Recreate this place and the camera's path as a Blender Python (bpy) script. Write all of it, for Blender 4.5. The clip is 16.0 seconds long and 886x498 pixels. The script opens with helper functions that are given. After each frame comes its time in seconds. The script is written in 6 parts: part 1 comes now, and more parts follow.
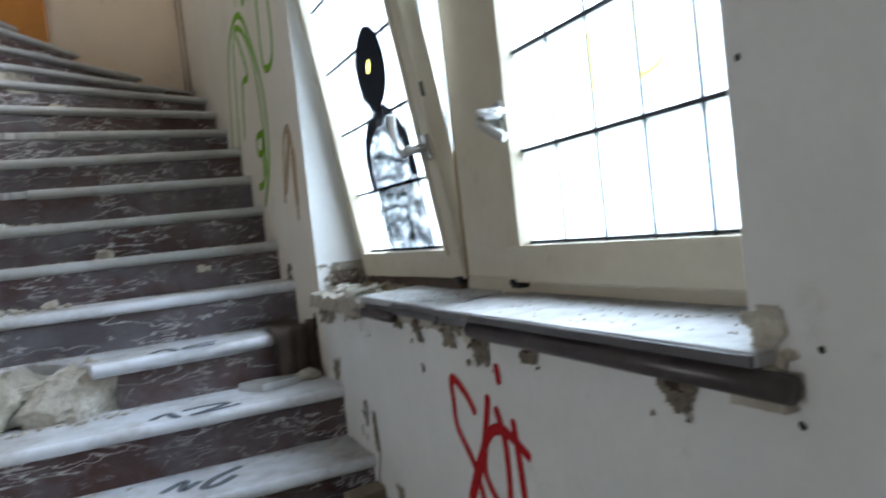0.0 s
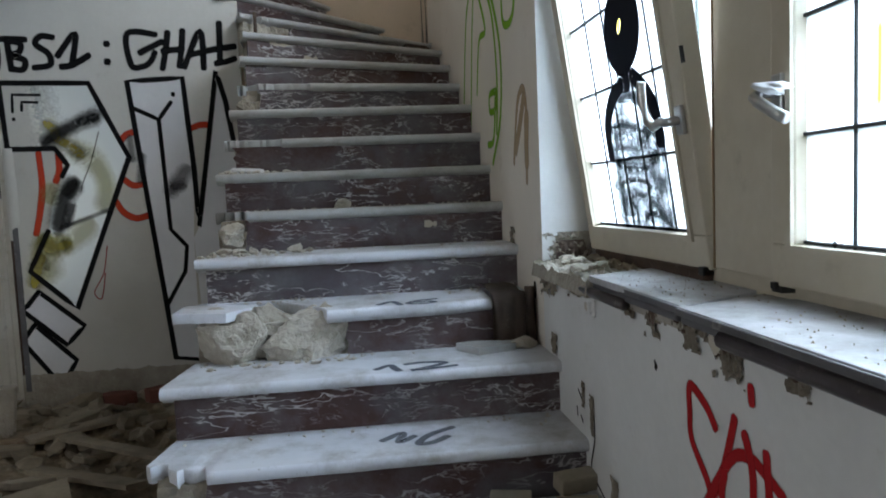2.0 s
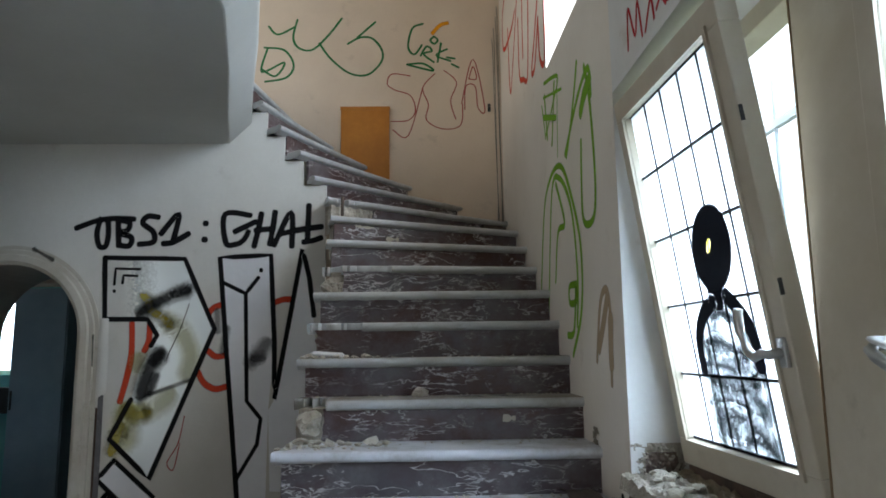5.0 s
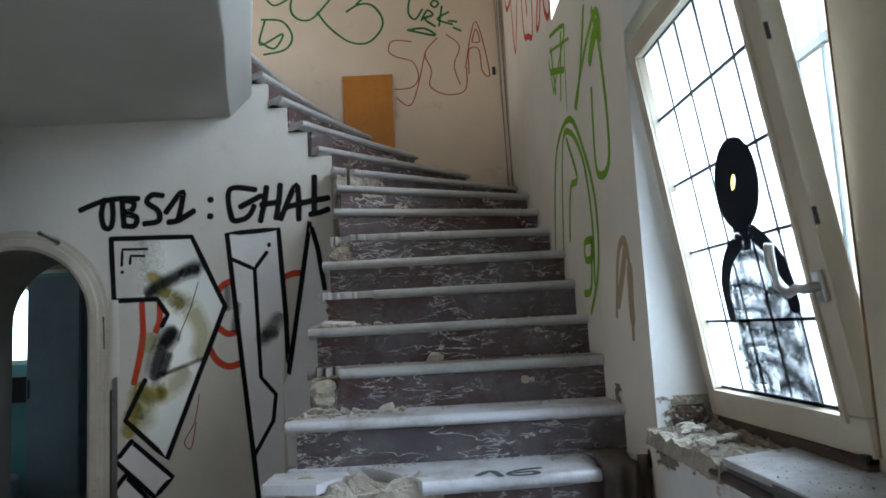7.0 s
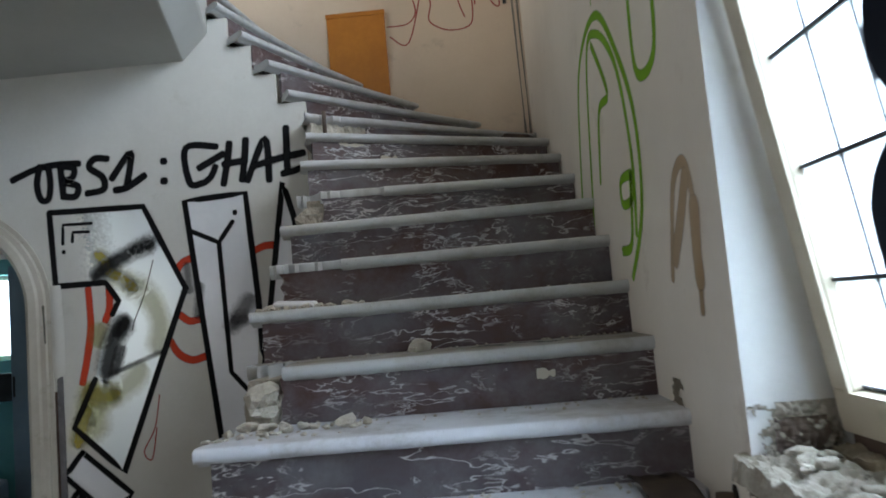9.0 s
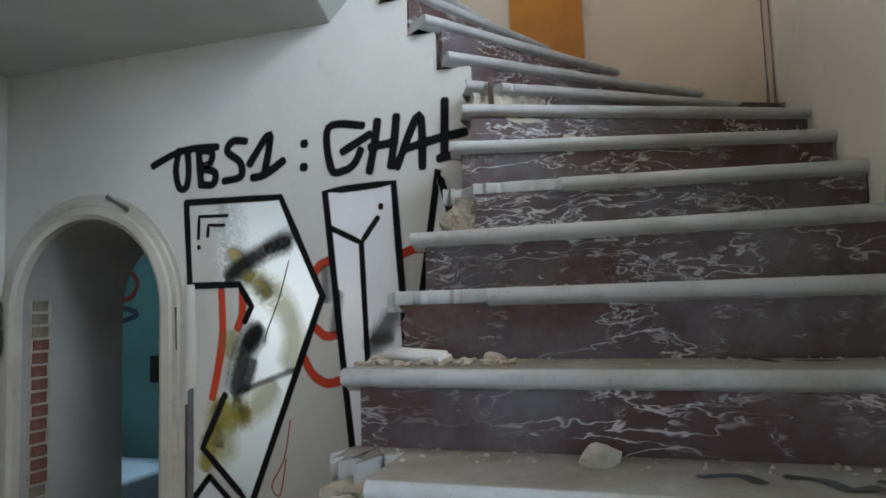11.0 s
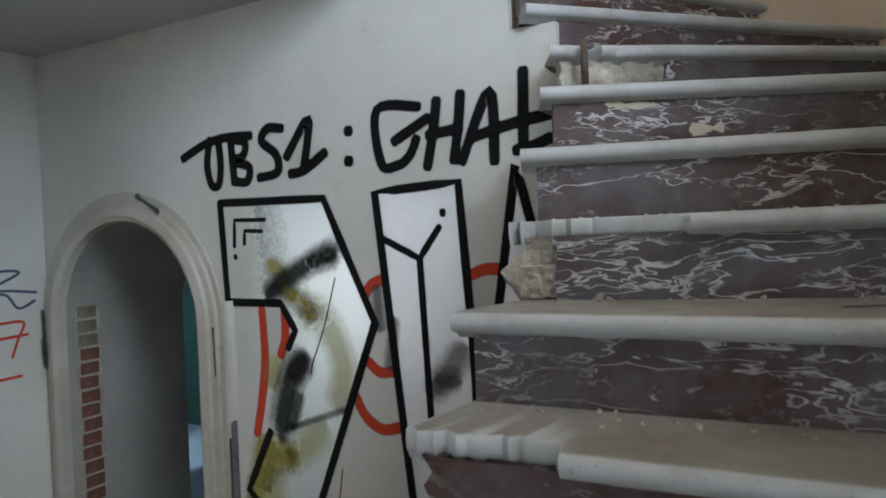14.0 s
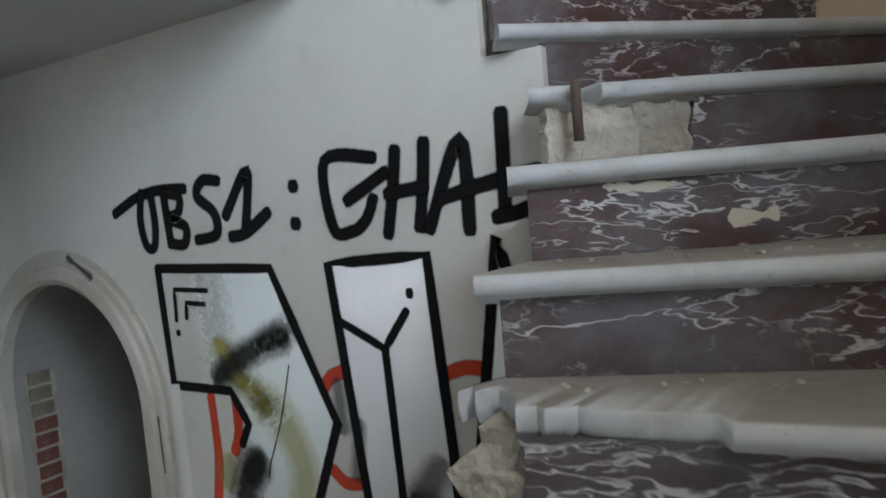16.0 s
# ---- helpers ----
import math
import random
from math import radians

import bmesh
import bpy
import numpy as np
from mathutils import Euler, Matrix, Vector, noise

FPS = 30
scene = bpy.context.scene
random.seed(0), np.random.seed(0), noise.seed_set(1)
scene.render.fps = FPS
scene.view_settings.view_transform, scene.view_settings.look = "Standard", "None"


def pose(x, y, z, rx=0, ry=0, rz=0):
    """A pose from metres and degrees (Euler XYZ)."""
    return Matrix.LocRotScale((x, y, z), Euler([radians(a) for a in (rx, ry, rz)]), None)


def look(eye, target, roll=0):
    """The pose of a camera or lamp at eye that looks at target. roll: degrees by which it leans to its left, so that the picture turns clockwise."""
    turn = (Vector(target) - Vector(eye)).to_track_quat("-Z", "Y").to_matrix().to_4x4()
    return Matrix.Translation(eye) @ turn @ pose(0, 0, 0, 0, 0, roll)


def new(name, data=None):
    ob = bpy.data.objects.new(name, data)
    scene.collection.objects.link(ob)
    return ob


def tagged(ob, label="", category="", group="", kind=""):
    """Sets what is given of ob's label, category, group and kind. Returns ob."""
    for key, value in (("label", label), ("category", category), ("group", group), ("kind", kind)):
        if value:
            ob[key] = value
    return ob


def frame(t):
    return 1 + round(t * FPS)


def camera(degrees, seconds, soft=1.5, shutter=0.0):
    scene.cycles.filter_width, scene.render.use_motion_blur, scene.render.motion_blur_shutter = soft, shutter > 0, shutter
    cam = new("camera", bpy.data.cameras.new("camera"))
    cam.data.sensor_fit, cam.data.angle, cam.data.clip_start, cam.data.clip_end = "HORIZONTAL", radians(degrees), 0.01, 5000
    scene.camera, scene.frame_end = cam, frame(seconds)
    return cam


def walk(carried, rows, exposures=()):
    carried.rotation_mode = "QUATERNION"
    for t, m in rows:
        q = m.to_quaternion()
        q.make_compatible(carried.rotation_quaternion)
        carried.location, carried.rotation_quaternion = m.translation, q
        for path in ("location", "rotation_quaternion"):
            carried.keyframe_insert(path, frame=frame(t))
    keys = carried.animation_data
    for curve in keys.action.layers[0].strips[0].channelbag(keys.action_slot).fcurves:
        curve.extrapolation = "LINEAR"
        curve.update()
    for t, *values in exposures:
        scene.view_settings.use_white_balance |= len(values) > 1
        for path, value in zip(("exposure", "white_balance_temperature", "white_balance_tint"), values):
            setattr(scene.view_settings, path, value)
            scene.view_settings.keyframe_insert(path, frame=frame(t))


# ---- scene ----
cam = camera(65.4, 16.0, soft=1.7, shutter=0.5)
PATH = [
    (0, (0.282, 0.416, 1.382), (1.115, 2.234, 1.326), -6.3),
    (0.5, (0.274, 0.471, 1.387), (0.843, 2.38, 1.208), -5.5),
    (1, (0.271, 0.525, 1.413), (0.635, 2.47, 1.121), -1.7),
    (1.5, (0.262, 0.529, 1.438), (0.544, 2.496, 1.217), -2.5),
    (2, (0.263, 0.522, 1.449), (0.505, 2.502, 1.296), -2.4),
    (2.5, (0.26, 0.506, 1.467), (0.474, 2.493, 1.387), -1.7),
    (3, (0.251, 0.513, 1.483), (0.453, 2.503, 1.446), -1.8),
    (3.5, (0.25, 0.527, 1.535), (0.43, 2.518, 1.574), -2.4),
    (4, (0.245, 0.537, 1.593), (0.374, 2.53, 1.704), -1.6),
    (4.5, (0.229, 0.537, 1.617), (0.331, 2.52, 1.854), 0.3),
    (4.7, (0.218, 0.53, 1.624), (0.296, 2.507, 1.915), -0.2),
    (6.8, (0.204, 0.581, 1.564), (0.254, 2.566, 1.803), -2.5),
    (7, (0.216, 0.635, 1.56), (0.245, 2.622, 1.788), -3.1),
    (7.5, (0.311, 0.848, 1.556), (0.359, 2.832, 1.806), -4.3),
    (8, (0.351, 0.992, 1.557), (0.37, 2.982, 1.761), -4.4),
    (8.2, (0.357, 1.045, 1.542), (0.347, 3.037, 1.718), -4.7),
    (10.3, (0.418, 2.275, 1.637), (0.105, 4.243, 1.805), -1.0),
    (10.5, (0.382, 2.324, 1.689), (-0.041, 4.271, 1.861), 0.3),
    (11, (0.349, 2.38, 1.728), (-0.277, 4.273, 1.888), -1.7),
    (11.5, (0.316, 2.481, 1.712), (-0.253, 4.396, 1.789), 0.2),
    (12, (0.262, 2.661, 1.765), (-0.273, 4.587, 1.825), -0.5),
    (12.5, (0.253, 2.772, 1.852), (-0.248, 4.707, 1.928), 0.7),
    (13, (0.332, 2.897, 2.004), (-0.163, 4.834, 2.028), -0.6),
    (13.5, (0.297, 2.919, 2.062), (-0.514, 4.747, 2.062), -1.4),
    (14, (0.237, 3.072, 2.083), (-0.689, 4.845, 2.053), -2.3),
    (14.5, (0.21, 3.21, 2.17), (-0.683, 5.0, 2.124), -2.8),
    (15, (0.236, 3.378, 2.224), (-0.57, 5.207, 2.152), -3.3),
    (15.5, (0.232, 3.467, 2.365), (-0.719, 5.222, 2.234), -3.8),
    (16, (0.173, 3.647, 2.41), (-0.848, 5.361, 2.278), -4.9),
]
EXPOSURES = [(0.0, -0.1), (0.5, -0.22), (1.0, -0.38), (2.0, -0.48), (4.7, -0.5), (8.2, -0.42), (10.3, -0.03), (12.5, 0.06), (14.0, -0.1), (16.0, -0.25)]
walk(cam, [(t, look(eye, target, roll)) for t, eye, target, roll in PATH], EXPOSURES)

# ---- light ----
world = bpy.data.worlds.new("world")
scene.world = world
world.use_nodes = True
_wt = world.node_tree
_sky = _wt.nodes.new("ShaderNodeTexSky")
_sky.sky_type = 'NISHITA'
_sky.sun_disc = False
_sky.dust_density = 7.0
_sky.ozone_density = 1.0
_sky.sun_elevation = radians(48)
_sky.sun_rotation = radians(100)
_wt.links.new(_sky.outputs[0], _wt.nodes["Background"].inputs[0])
_wt.nodes["Background"].inputs[1].default_value = 0.15


def area_lamp(name, place, target, sx, sy, watts, colour):
    d = bpy.data.lights.new(name, 'AREA')
    d.shape, d.size, d.size_y, d.energy, d.color = 'RECTANGLE', sx, sy, watts, colour
    ob = new(name, d)
    ob.matrix_world = look(place, target)
    return ob


area_lamp("window_daylight", (3.0, 2.0, 3.7), (0.9, 2.3, 1.5), 3.4, 2.6, 790, (0.63, 0.79, 1.0))
area_lamp("upper_window_daylight", (1.75, 3.55, 4.6), (0.2, 4.6, 3.4), 1.1, 1.2, 45, (1.0, 0.95, 0.9))
# Two fill lamps, added on the unseen left side to brighten hall and stairwell.
area_lamp("hall_fill", (-4.32, 0.3, 1.75), (0.9, 1.0, 1.2), 2.2, 1.5, 42, (0.95, 0.96, 1.0))
area_lamp("gallery_fill", (-4.3, 3.4, 4.85), (0.9, 4.9, 3.6), 1.9, 1.2, 92, (1.0, 0.965, 0.9))
area_lamp("back_room_daylight", (-4.5, 8.8, 1.9), (-4.3, 6.0, 1.0), 0.5, 0.8, 42, (0.66, 0.86, 1.0))

# ---- materials ----


def material(name):
    m = bpy.data.materials.new(name)
    m.use_nodes = True
    return m, m.node_tree.nodes, m.node_tree.links, m.node_tree.nodes["Principled BSDF"]


def noise_node(n, l, scale, detail=5.0, rough=0.6, stretch=None, vec=None):
    t = n.new("ShaderNodeTexNoise")
    t.inputs["Scale"].default_value, t.inputs["Detail"].default_value, t.inputs["Roughness"].default_value = scale, detail, rough
    if vec is None:
        c = n.new("ShaderNodeTexCoord")
        vec = c.outputs["Object"]
    if stretch:
        mp = n.new("ShaderNodeMapping")
        mp.inputs["Scale"].default_value = stretch
        l.new(vec, mp.inputs[0])
        vec = mp.outputs[0]
    l.new(vec, t.inputs["Vector"])
    return t


def ramp(n, l, src, stops):
    r = n.new("ShaderNodeValToRGB")
    while len(r.color_ramp.elements) < len(stops):
        r.color_ramp.elements.new(0.5)
    for e, (p, c) in zip(r.color_ramp.elements, stops):
        e.position = p
        e.color = (c, c, c, 1) if isinstance(c, (int, float)) else (*c, 1)
    l.new(src, r.inputs[0])
    return r.outputs[0]


def mixed(n, l, fac, a, b):
    m = n.new("ShaderNodeMix")
    m.data_type = 'RGBA'
    for sock, v in ((m.inputs[0], fac), (m.inputs[6], a), (m.inputs[7], b)):
        if isinstance(v, (int, float)):
            sock.default_value = v
        elif isinstance(v, tuple):
            sock.default_value = (*v, 1)
        else:
            l.new(v, sock)
    return m.outputs[2]


def bumped(n, l, bsdf, height, strength, distance=0.01):
    b = n.new("ShaderNodeBump")
    b.inputs["Strength"].default_value, b.inputs["Distance"].default_value = strength, distance
    l.new(height, b.inputs["Height"])
    l.new(b.outputs[0], bsdf.inputs["Normal"])


def surface(name, light, dark, scale, rough, bump=0.15, grain=60.0, stain=None, metal=0.0, dist=0.004):
    """Two colours in large patches, a fine grain over them, and stains where given."""
    m, n, l, p = material(name)
    big = noise_node(n, l, scale, 6)
    small = noise_node(n, l, grain, 4)
    c = mixed(n, l, ramp(n, l, big.outputs[0], [(0.35, 0.0), (0.68, 1.0)]), light, dark)
    c = mixed(n, l, ramp(n, l, small.outputs[0], [(0.3, 0.0), (0.75, 0.3)]), c, dark)
    if stain:
        spots = noise_node(n, l, scale * 3.1, 8, 0.7)
        c = mixed(n, l, ramp(n, l, spots.outputs[0], [(0.6, 0.0), (0.74, 0.75)]), c, stain)
    l.new(c, p.inputs["Base Color"])
    p.inputs["Roughness"].default_value, p.inputs["Metallic"].default_value = rough, metal
    both = n.new("ShaderNodeMath")
    l.new(big.outputs[0], both.inputs[0])
    l.new(small.outputs[0], both.inputs[1])
    bumped(n, l, p, both.outputs[0], bump, dist)
    return m


def veined(name, dark, brown, vein, dust):
    """Dark breccia marble: grey-purple and brown clouds, white veins along its length, a film of dust."""
    m, n, l, p = material(name)
    co = n.new("ShaderNodeTexCoord").outputs["Object"]
    warp = noise_node(n, l, 2.6, 4, 0.6, (1.0, 1.0, 2.2), co)
    add = n.new("ShaderNodeVectorMath")
    add.operation = 'MULTIPLY_ADD'
    l.new(warp.outputs["Color"], add.inputs[0])
    add.inputs[1].default_value = (0.36, 0.36, 0.13)
    l.new(co, add.inputs[2])
    w = add.outputs[0]
    cloud = noise_node(n, l, 1.6, 7, 0.62, (1.0, 1.0, 2.0), w)
    c = mixed(n, l, ramp(n, l, cloud.outputs[0], [(0.37, 0.0), (0.58, 1.0)]), dark, brown)
    # long thin veins: the level line of a stretched noise, kept only in some stretches
    for sc, width, keep, st in ((1.7, 0.009, 0.47, (1.0, 1.0, 5.0)), (3.6, 0.013, 0.53, (1.0, 1.0, 3.4)), (8.0, 0.018, 0.6, (1.0, 1.0, 2.2))):
        v = noise_node(n, l, sc, 4, 0.6, st, w)
        d = n.new("ShaderNodeMath")
        d.operation = 'SUBTRACT'
        l.new(v.outputs[0], d.inputs[0])
        d.inputs[1].default_value = 0.5
        a = n.new("ShaderNodeMath")
        a.operation = 'ABSOLUTE'
        l.new(d.outputs[0], a.inputs[0])
        line = ramp(n, l, a.outputs[0], [(width * 0.35, 1.0), (width, 0.0)])
        where = ramp(n, l, noise_node(n, l, sc * 0.8, 3, 0.6, None, co).outputs[0], [(keep - 0.04, 0.0), (keep + 0.1, 0.85)])
        k = n.new("ShaderNodeMath")
        k.operation = 'MULTIPLY'
        l.new(line, k.inputs[0])
        l.new(where, k.inputs[1])
        c = mixed(n, l, k.outputs[0], c, vein)
    blot = noise_node(n, l, 9.0, 6, 0.65, (1.0, 1.0, 1.8), w)
    c = mixed(n, l, ramp(n, l, blot.outputs[0], [(0.65, 0.0), (0.7, 0.75)]), c, vein)
    film = noise_node(n, l, 4.5, 7, 0.7)
    c = mixed(n, l, ramp(n, l, film.outputs[0], [(0.42, 0.0), (0.7, 0.5)]), c, dust)
    l.new(c, p.inputs["Base Color"])
    l.new(ramp(n, l, film.outputs[0], [(0.3, 0.28), (0.75, 0.7)]), p.inputs["Roughness"])
    bumped(n, l, p, film.outputs[0], 0.12, 0.003)
    return m


def white_marble(name, light, grey, dirt, amount, settled=0.0):
    m, n, l, p = material(name)
    co = n.new("ShaderNodeTexCoord").outputs["Object"]
    soft = noise_node(n, l, 3.0, 6, 0.6, (1.0, 1.6, 1.0), co)
    c = mixed(n, l, ramp(n, l, soft.outputs[0], [(0.42, 0.0), (0.75, 0.6)]), light, grey)
    film = noise_node(n, l, 5.5, 9, 0.72, None, co)
    c = mixed(n, l, ramp(n, l, film.outputs[0], [(0.62 - amount, 0.0), (0.9 - amount * 0.6, 0.9)]), c, dirt)
    if settled:  # dust that has settled on the level top
        geo = n.new("ShaderNodeNewGeometry")
        sep = n.new("ShaderNodeSeparateXYZ")
        l.new(geo.outputs["Normal"], sep.inputs[0])
        lev = ramp(n, l, sep.outputs[2], [(0.9, 0.0), (0.99, 1.0)])
        thick = ramp(n, l, noise_node(n, l, 2.6, 6, 0.65, None, co).outputs[0], [(0.3, settled * 0.55), (0.6, settled)])
        k = n.new("ShaderNodeMath")
        k.operation = 'MULTIPLY'
        l.new(lev, k.inputs[0])
        l.new(thick, k.inputs[1])
        c = mixed(n, l, k.outputs[0], c, (0.19, 0.155, 0.115))
    specks = noise_node(n, l, 70.0, 3, 0.6, None, co)
    c = mixed(n, l, ramp(n, l, specks.outputs[0], [(0.66, 0.0), (0.75, 0.55)]), c, (0.16, 0.14, 0.12))
    l.new(c, p.inputs["Base Color"])
    l.new(ramp(n, l, film.outputs[0], [(0.35, 0.32), (0.65, 0.75)]), p.inputs["Roughness"])
    bumped(n, l, p, specks.outputs[0], 0.1, 0.002)
    return m


PLASTER = surface("painted_plaster", (0.67, 0.65, 0.6), (0.565, 0.545, 0.495), 1.3, 0.62, 0.12, 45.0, (0.5, 0.46, 0.4))
PLASTER_CLEAN = surface("white_plaster", (0.78, 0.77, 0.74), (0.64, 0.63, 0.6), 1.4, 0.62, 0.18, 45.0, (0.5, 0.46, 0.39))
PEACH = surface("peach_plaster", (0.74, 0.61, 0.475), (0.65, 0.52, 0.395), 1.2, 0.65, 0.1, 45.0, (0.5, 0.4, 0.3))
BOUNCE_PLASTER = surface("bounce_warmed_plaster", (0.8, 0.735, 0.645), (0.71, 0.64, 0.55), 1.2, 0.63, 0.15, 45.0, (0.52, 0.43, 0.34))
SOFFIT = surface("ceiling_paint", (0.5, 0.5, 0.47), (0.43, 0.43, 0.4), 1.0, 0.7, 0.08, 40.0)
MORTAR = surface("broken_mortar", (0.46, 0.42, 0.35), (0.3, 0.26, 0.21), 7.0, 0.9, 0.8, 38.0, (0.62, 0.6, 0.56), 0.0, 0.02)
OLD_MORTAR = surface("dark_broken_mortar", (0.3, 0.26, 0.2), (0.14, 0.115, 0.085), 9.0, 0.92, 0.9, 45.0, (0.45, 0.41, 0.35), 0.0, 0.02)
CHALK = surface("chalky_lime", (0.6, 0.56, 0.48), (0.4, 0.355, 0.285), 11.0, 0.9, 0.8, 70.0, (0.27, 0.23, 0.18), 0.0, 0.012)
RISER = veined("rosso_marble", (0.085, 0.075, 0.085), (0.068, 0.029, 0.024), (0.66, 0.63, 0.63), (0.24, 0.235, 0.25))
TREAD = white_marble("white_marble", (0.72, 0.73, 0.77), (0.5, 0.52, 0.57), (0.24, 0.205, 0.16), 0.15, 0.28)
TREAD_DUSTY = white_marble("dusty_marble", (0.5, 0.51, 0.51), (0.38, 0.385, 0.39), (0.28, 0.25, 0.2), 0.13, 0.85)
SILL_TOP = white_marble("sill_marble", (0.5, 0.51, 0.53), (0.34, 0.345, 0.37), (0.2, 0.175, 0.14), 0.23, 0.3)
SILL_EDGE = surface("grey_sill_edge", (0.15, 0.145, 0.15), (0.08, 0.075, 0.08), 6.0, 0.5, 0.15, 50.0, (0.4, 0.38, 0.36))
RAIL_STONE = surface("dark_red_stone", (0.1, 0.085, 0.085), (0.05, 0.038, 0.038), 9.0, 0.3, 0.1, 50.0, (0.36, 0.33, 0.31))
FRAME_PAINT = surface("cream_frame_paint", (0.6, 0.54, 0.43), (0.47, 0.4, 0.29), 2.5, 0.42, 0.06, 30.0, (0.42, 0.36, 0.27))
EDGE_AND_GAP = surface("brown_edge_and_gap", (0.3, 0.2, 0.1), (0.2, 0.125, 0.06), 4.0, 0.5, 0.1, 30.0)
LEAD = surface("lead_came", (0.03, 0.03, 0.035), (0.015, 0.015, 0.018), 12.0, 0.6, 0.1)
STEEL = surface("brushed_steel", (0.55, 0.54, 0.52), (0.42, 0.41, 0.4), 14.0, 0.32, 0.05, 80.0, None, 0.9)
GRILLE = surface("grille_paint", (0.42, 0.48, 0.52), (0.32, 0.37, 0.4), 6.0, 0.5)
WOOD = surface("orange_wood", (0.6, 0.23, 0.025), (0.46, 0.16, 0.016), 3.0, 0.45, 0.08, 24.0)
GREY_WIRE = surface("grey_cable", (0.2, 0.19, 0.17), (0.12, 0.11, 0.1), 8.0, 0.6)
RUBBLE = surface("rubble_dust", (0.31, 0.245, 0.165), (0.16, 0.125, 0.085), 5.0, 0.95, 0.7, 40.0, (0.42, 0.36, 0.28), 0.0, 0.02)
SLAB = surface("broken_tile", (0.32, 0.27, 0.2), (0.19, 0.16, 0.115), 5.0, 0.8, 0.3, 40.0)
OLD_BOARD = surface("weathered_board", (0.3, 0.22, 0.14), (0.17, 0.12, 0.075), 4.0, 0.85, 0.4, 30.0, (0.42, 0.36, 0.28))
CLAY = surface("brick_clay", (0.22, 0.085, 0.06), (0.12, 0.05, 0.04), 8.0, 0.9, 0.5, 60.0, (0.45, 0.38, 0.32))
TEAL = surface("teal_paint", (0.2, 0.45, 0.44), (0.14, 0.34, 0.34), 1.5, 0.6, 0.08, 40.0)
DOOR_PAINT = surface("smudged_casing_paint", (0.56, 0.53, 0.46), (0.42, 0.38, 0.31), 3.0, 0.5, 0.1, 30.0, (0.3, 0.26, 0.2))
ROOM_PLASTER = surface("room_dimmed_plaster", (0.38, 0.365, 0.34), (0.28, 0.265, 0.24), 1.3, 0.7, 0.12, 45.0, (0.2, 0.18, 0.15))
OLD_WOOD_AND_SHADE = surface("rotten_wood_and_shade", (0.1, 0.06, 0.04), (0.04, 0.025, 0.018), 8.0, 0.8, 0.4, 40.0, (0.3, 0.26, 0.22))
BLUE_GREY = surface("blue_grey_paint", (0.24, 0.29, 0.35), (0.18, 0.22, 0.27), 2.0, 0.5)
BLACK_PLASTIC = surface("dark_plastic", (0.02, 0.02, 0.02), (0.012, 0.012, 0.012), 8.0, 0.5)
CONCRETE = surface("concrete_floor", (0.36, 0.36, 0.35), (0.25, 0.25, 0.24), 2.0, 0.85, 0.3, 40.0)
RUST = surface("rusty_tin", (0.15, 0.105, 0.075), (0.06, 0.045, 0.04), 6.0, 0.75, 0.3, 40.0, (0.3, 0.25, 0.2))
FOAM = surface("white_foam", (0.78, 0.78, 0.78), (0.7, 0.7, 0.7), 5.0, 0.7)


def milky_glass():
    m, n, l, p = material("milky_glass")
    out = n["Material Output"]
    tr = n.new("ShaderNodeBsdfTranslucent")
    tr.inputs[0].default_value = (0.93, 0.96, 0.97, 1)
    gl = n.new("ShaderNodeBsdfGlossy")
    gl.inputs["Roughness"].default_value = 0.15
    mx = n.new("ShaderNodeMixShader")
    mx.inputs[0].default_value = 0.04
    l.new(tr.outputs[0], mx.inputs[1])
    l.new(gl.outputs[0], mx.inputs[2])
    l.new(mx.outputs[0], out.inputs[0])
    return m


GLASS = milky_glass()


def spray(name, colour, density=1.0, soft=0.5, rough=0.75):
    """Sprayed or brushed paint that thins out towards the edge of its stroke."""
    m, n, l, p = material(name)
    p.inputs["Base Color"].default_value = (*colour, 1)
    p.inputs["Roughness"].default_value = rough
    p.inputs["Specular IOR Level"].default_value = 0.2
    at = n.new("ShaderNodeAttribute")
    at.attribute_name = "cover"
    g = noise_node(n, l, 55.0, 5, 0.7)
    k = n.new("ShaderNodeMath")
    k.operation = 'MULTIPLY_ADD'
    l.new(g.outputs[0], k.inputs[0])
    k.inputs[1].default_value = 0.5
    l.new(at.outputs["Fac"], k.inputs[2])
    a = ramp(n, l, k.outputs[0], [(0.45, 0.0), (min(0.45 + soft, 1.0), density)])
    l.new(a, p.inputs["Alpha"])
    return m


BLACK = spray("black_spray", (0.005, 0.005, 0.006))
SMEAR = spray("black_overspray", (0.02, 0.02, 0.02), 0.85, 0.55)
GREYS = spray("grey_overspray", (0.1, 0.1, 0.11), 0.6, 0.55)
RED = spray("red_spray", (0.62, 0.06, 0.025), 0.9)
DRED = spray("dark_red_spray", (0.42, 0.012, 0.015))
THINRED = spray("red_marker", (0.5, 0.1, 0.09), 0.75)
GREEN = spray("lime_spray", (0.2, 0.42, 0.02), 0.9, 0.45)
DGREEN = spray("green_marker", (0.02, 0.16, 0.05))
ORANGE = spray("orange_marker", (0.75, 0.3, 0.01))
YELLOW = spray("yellow_spray", (0.48, 0.4, 0.05), 0.6, 0.55)
PALE_YELLOW = spray("thin_yellow_spray", (0.5, 0.45, 0.11), 0.45, 0.55)


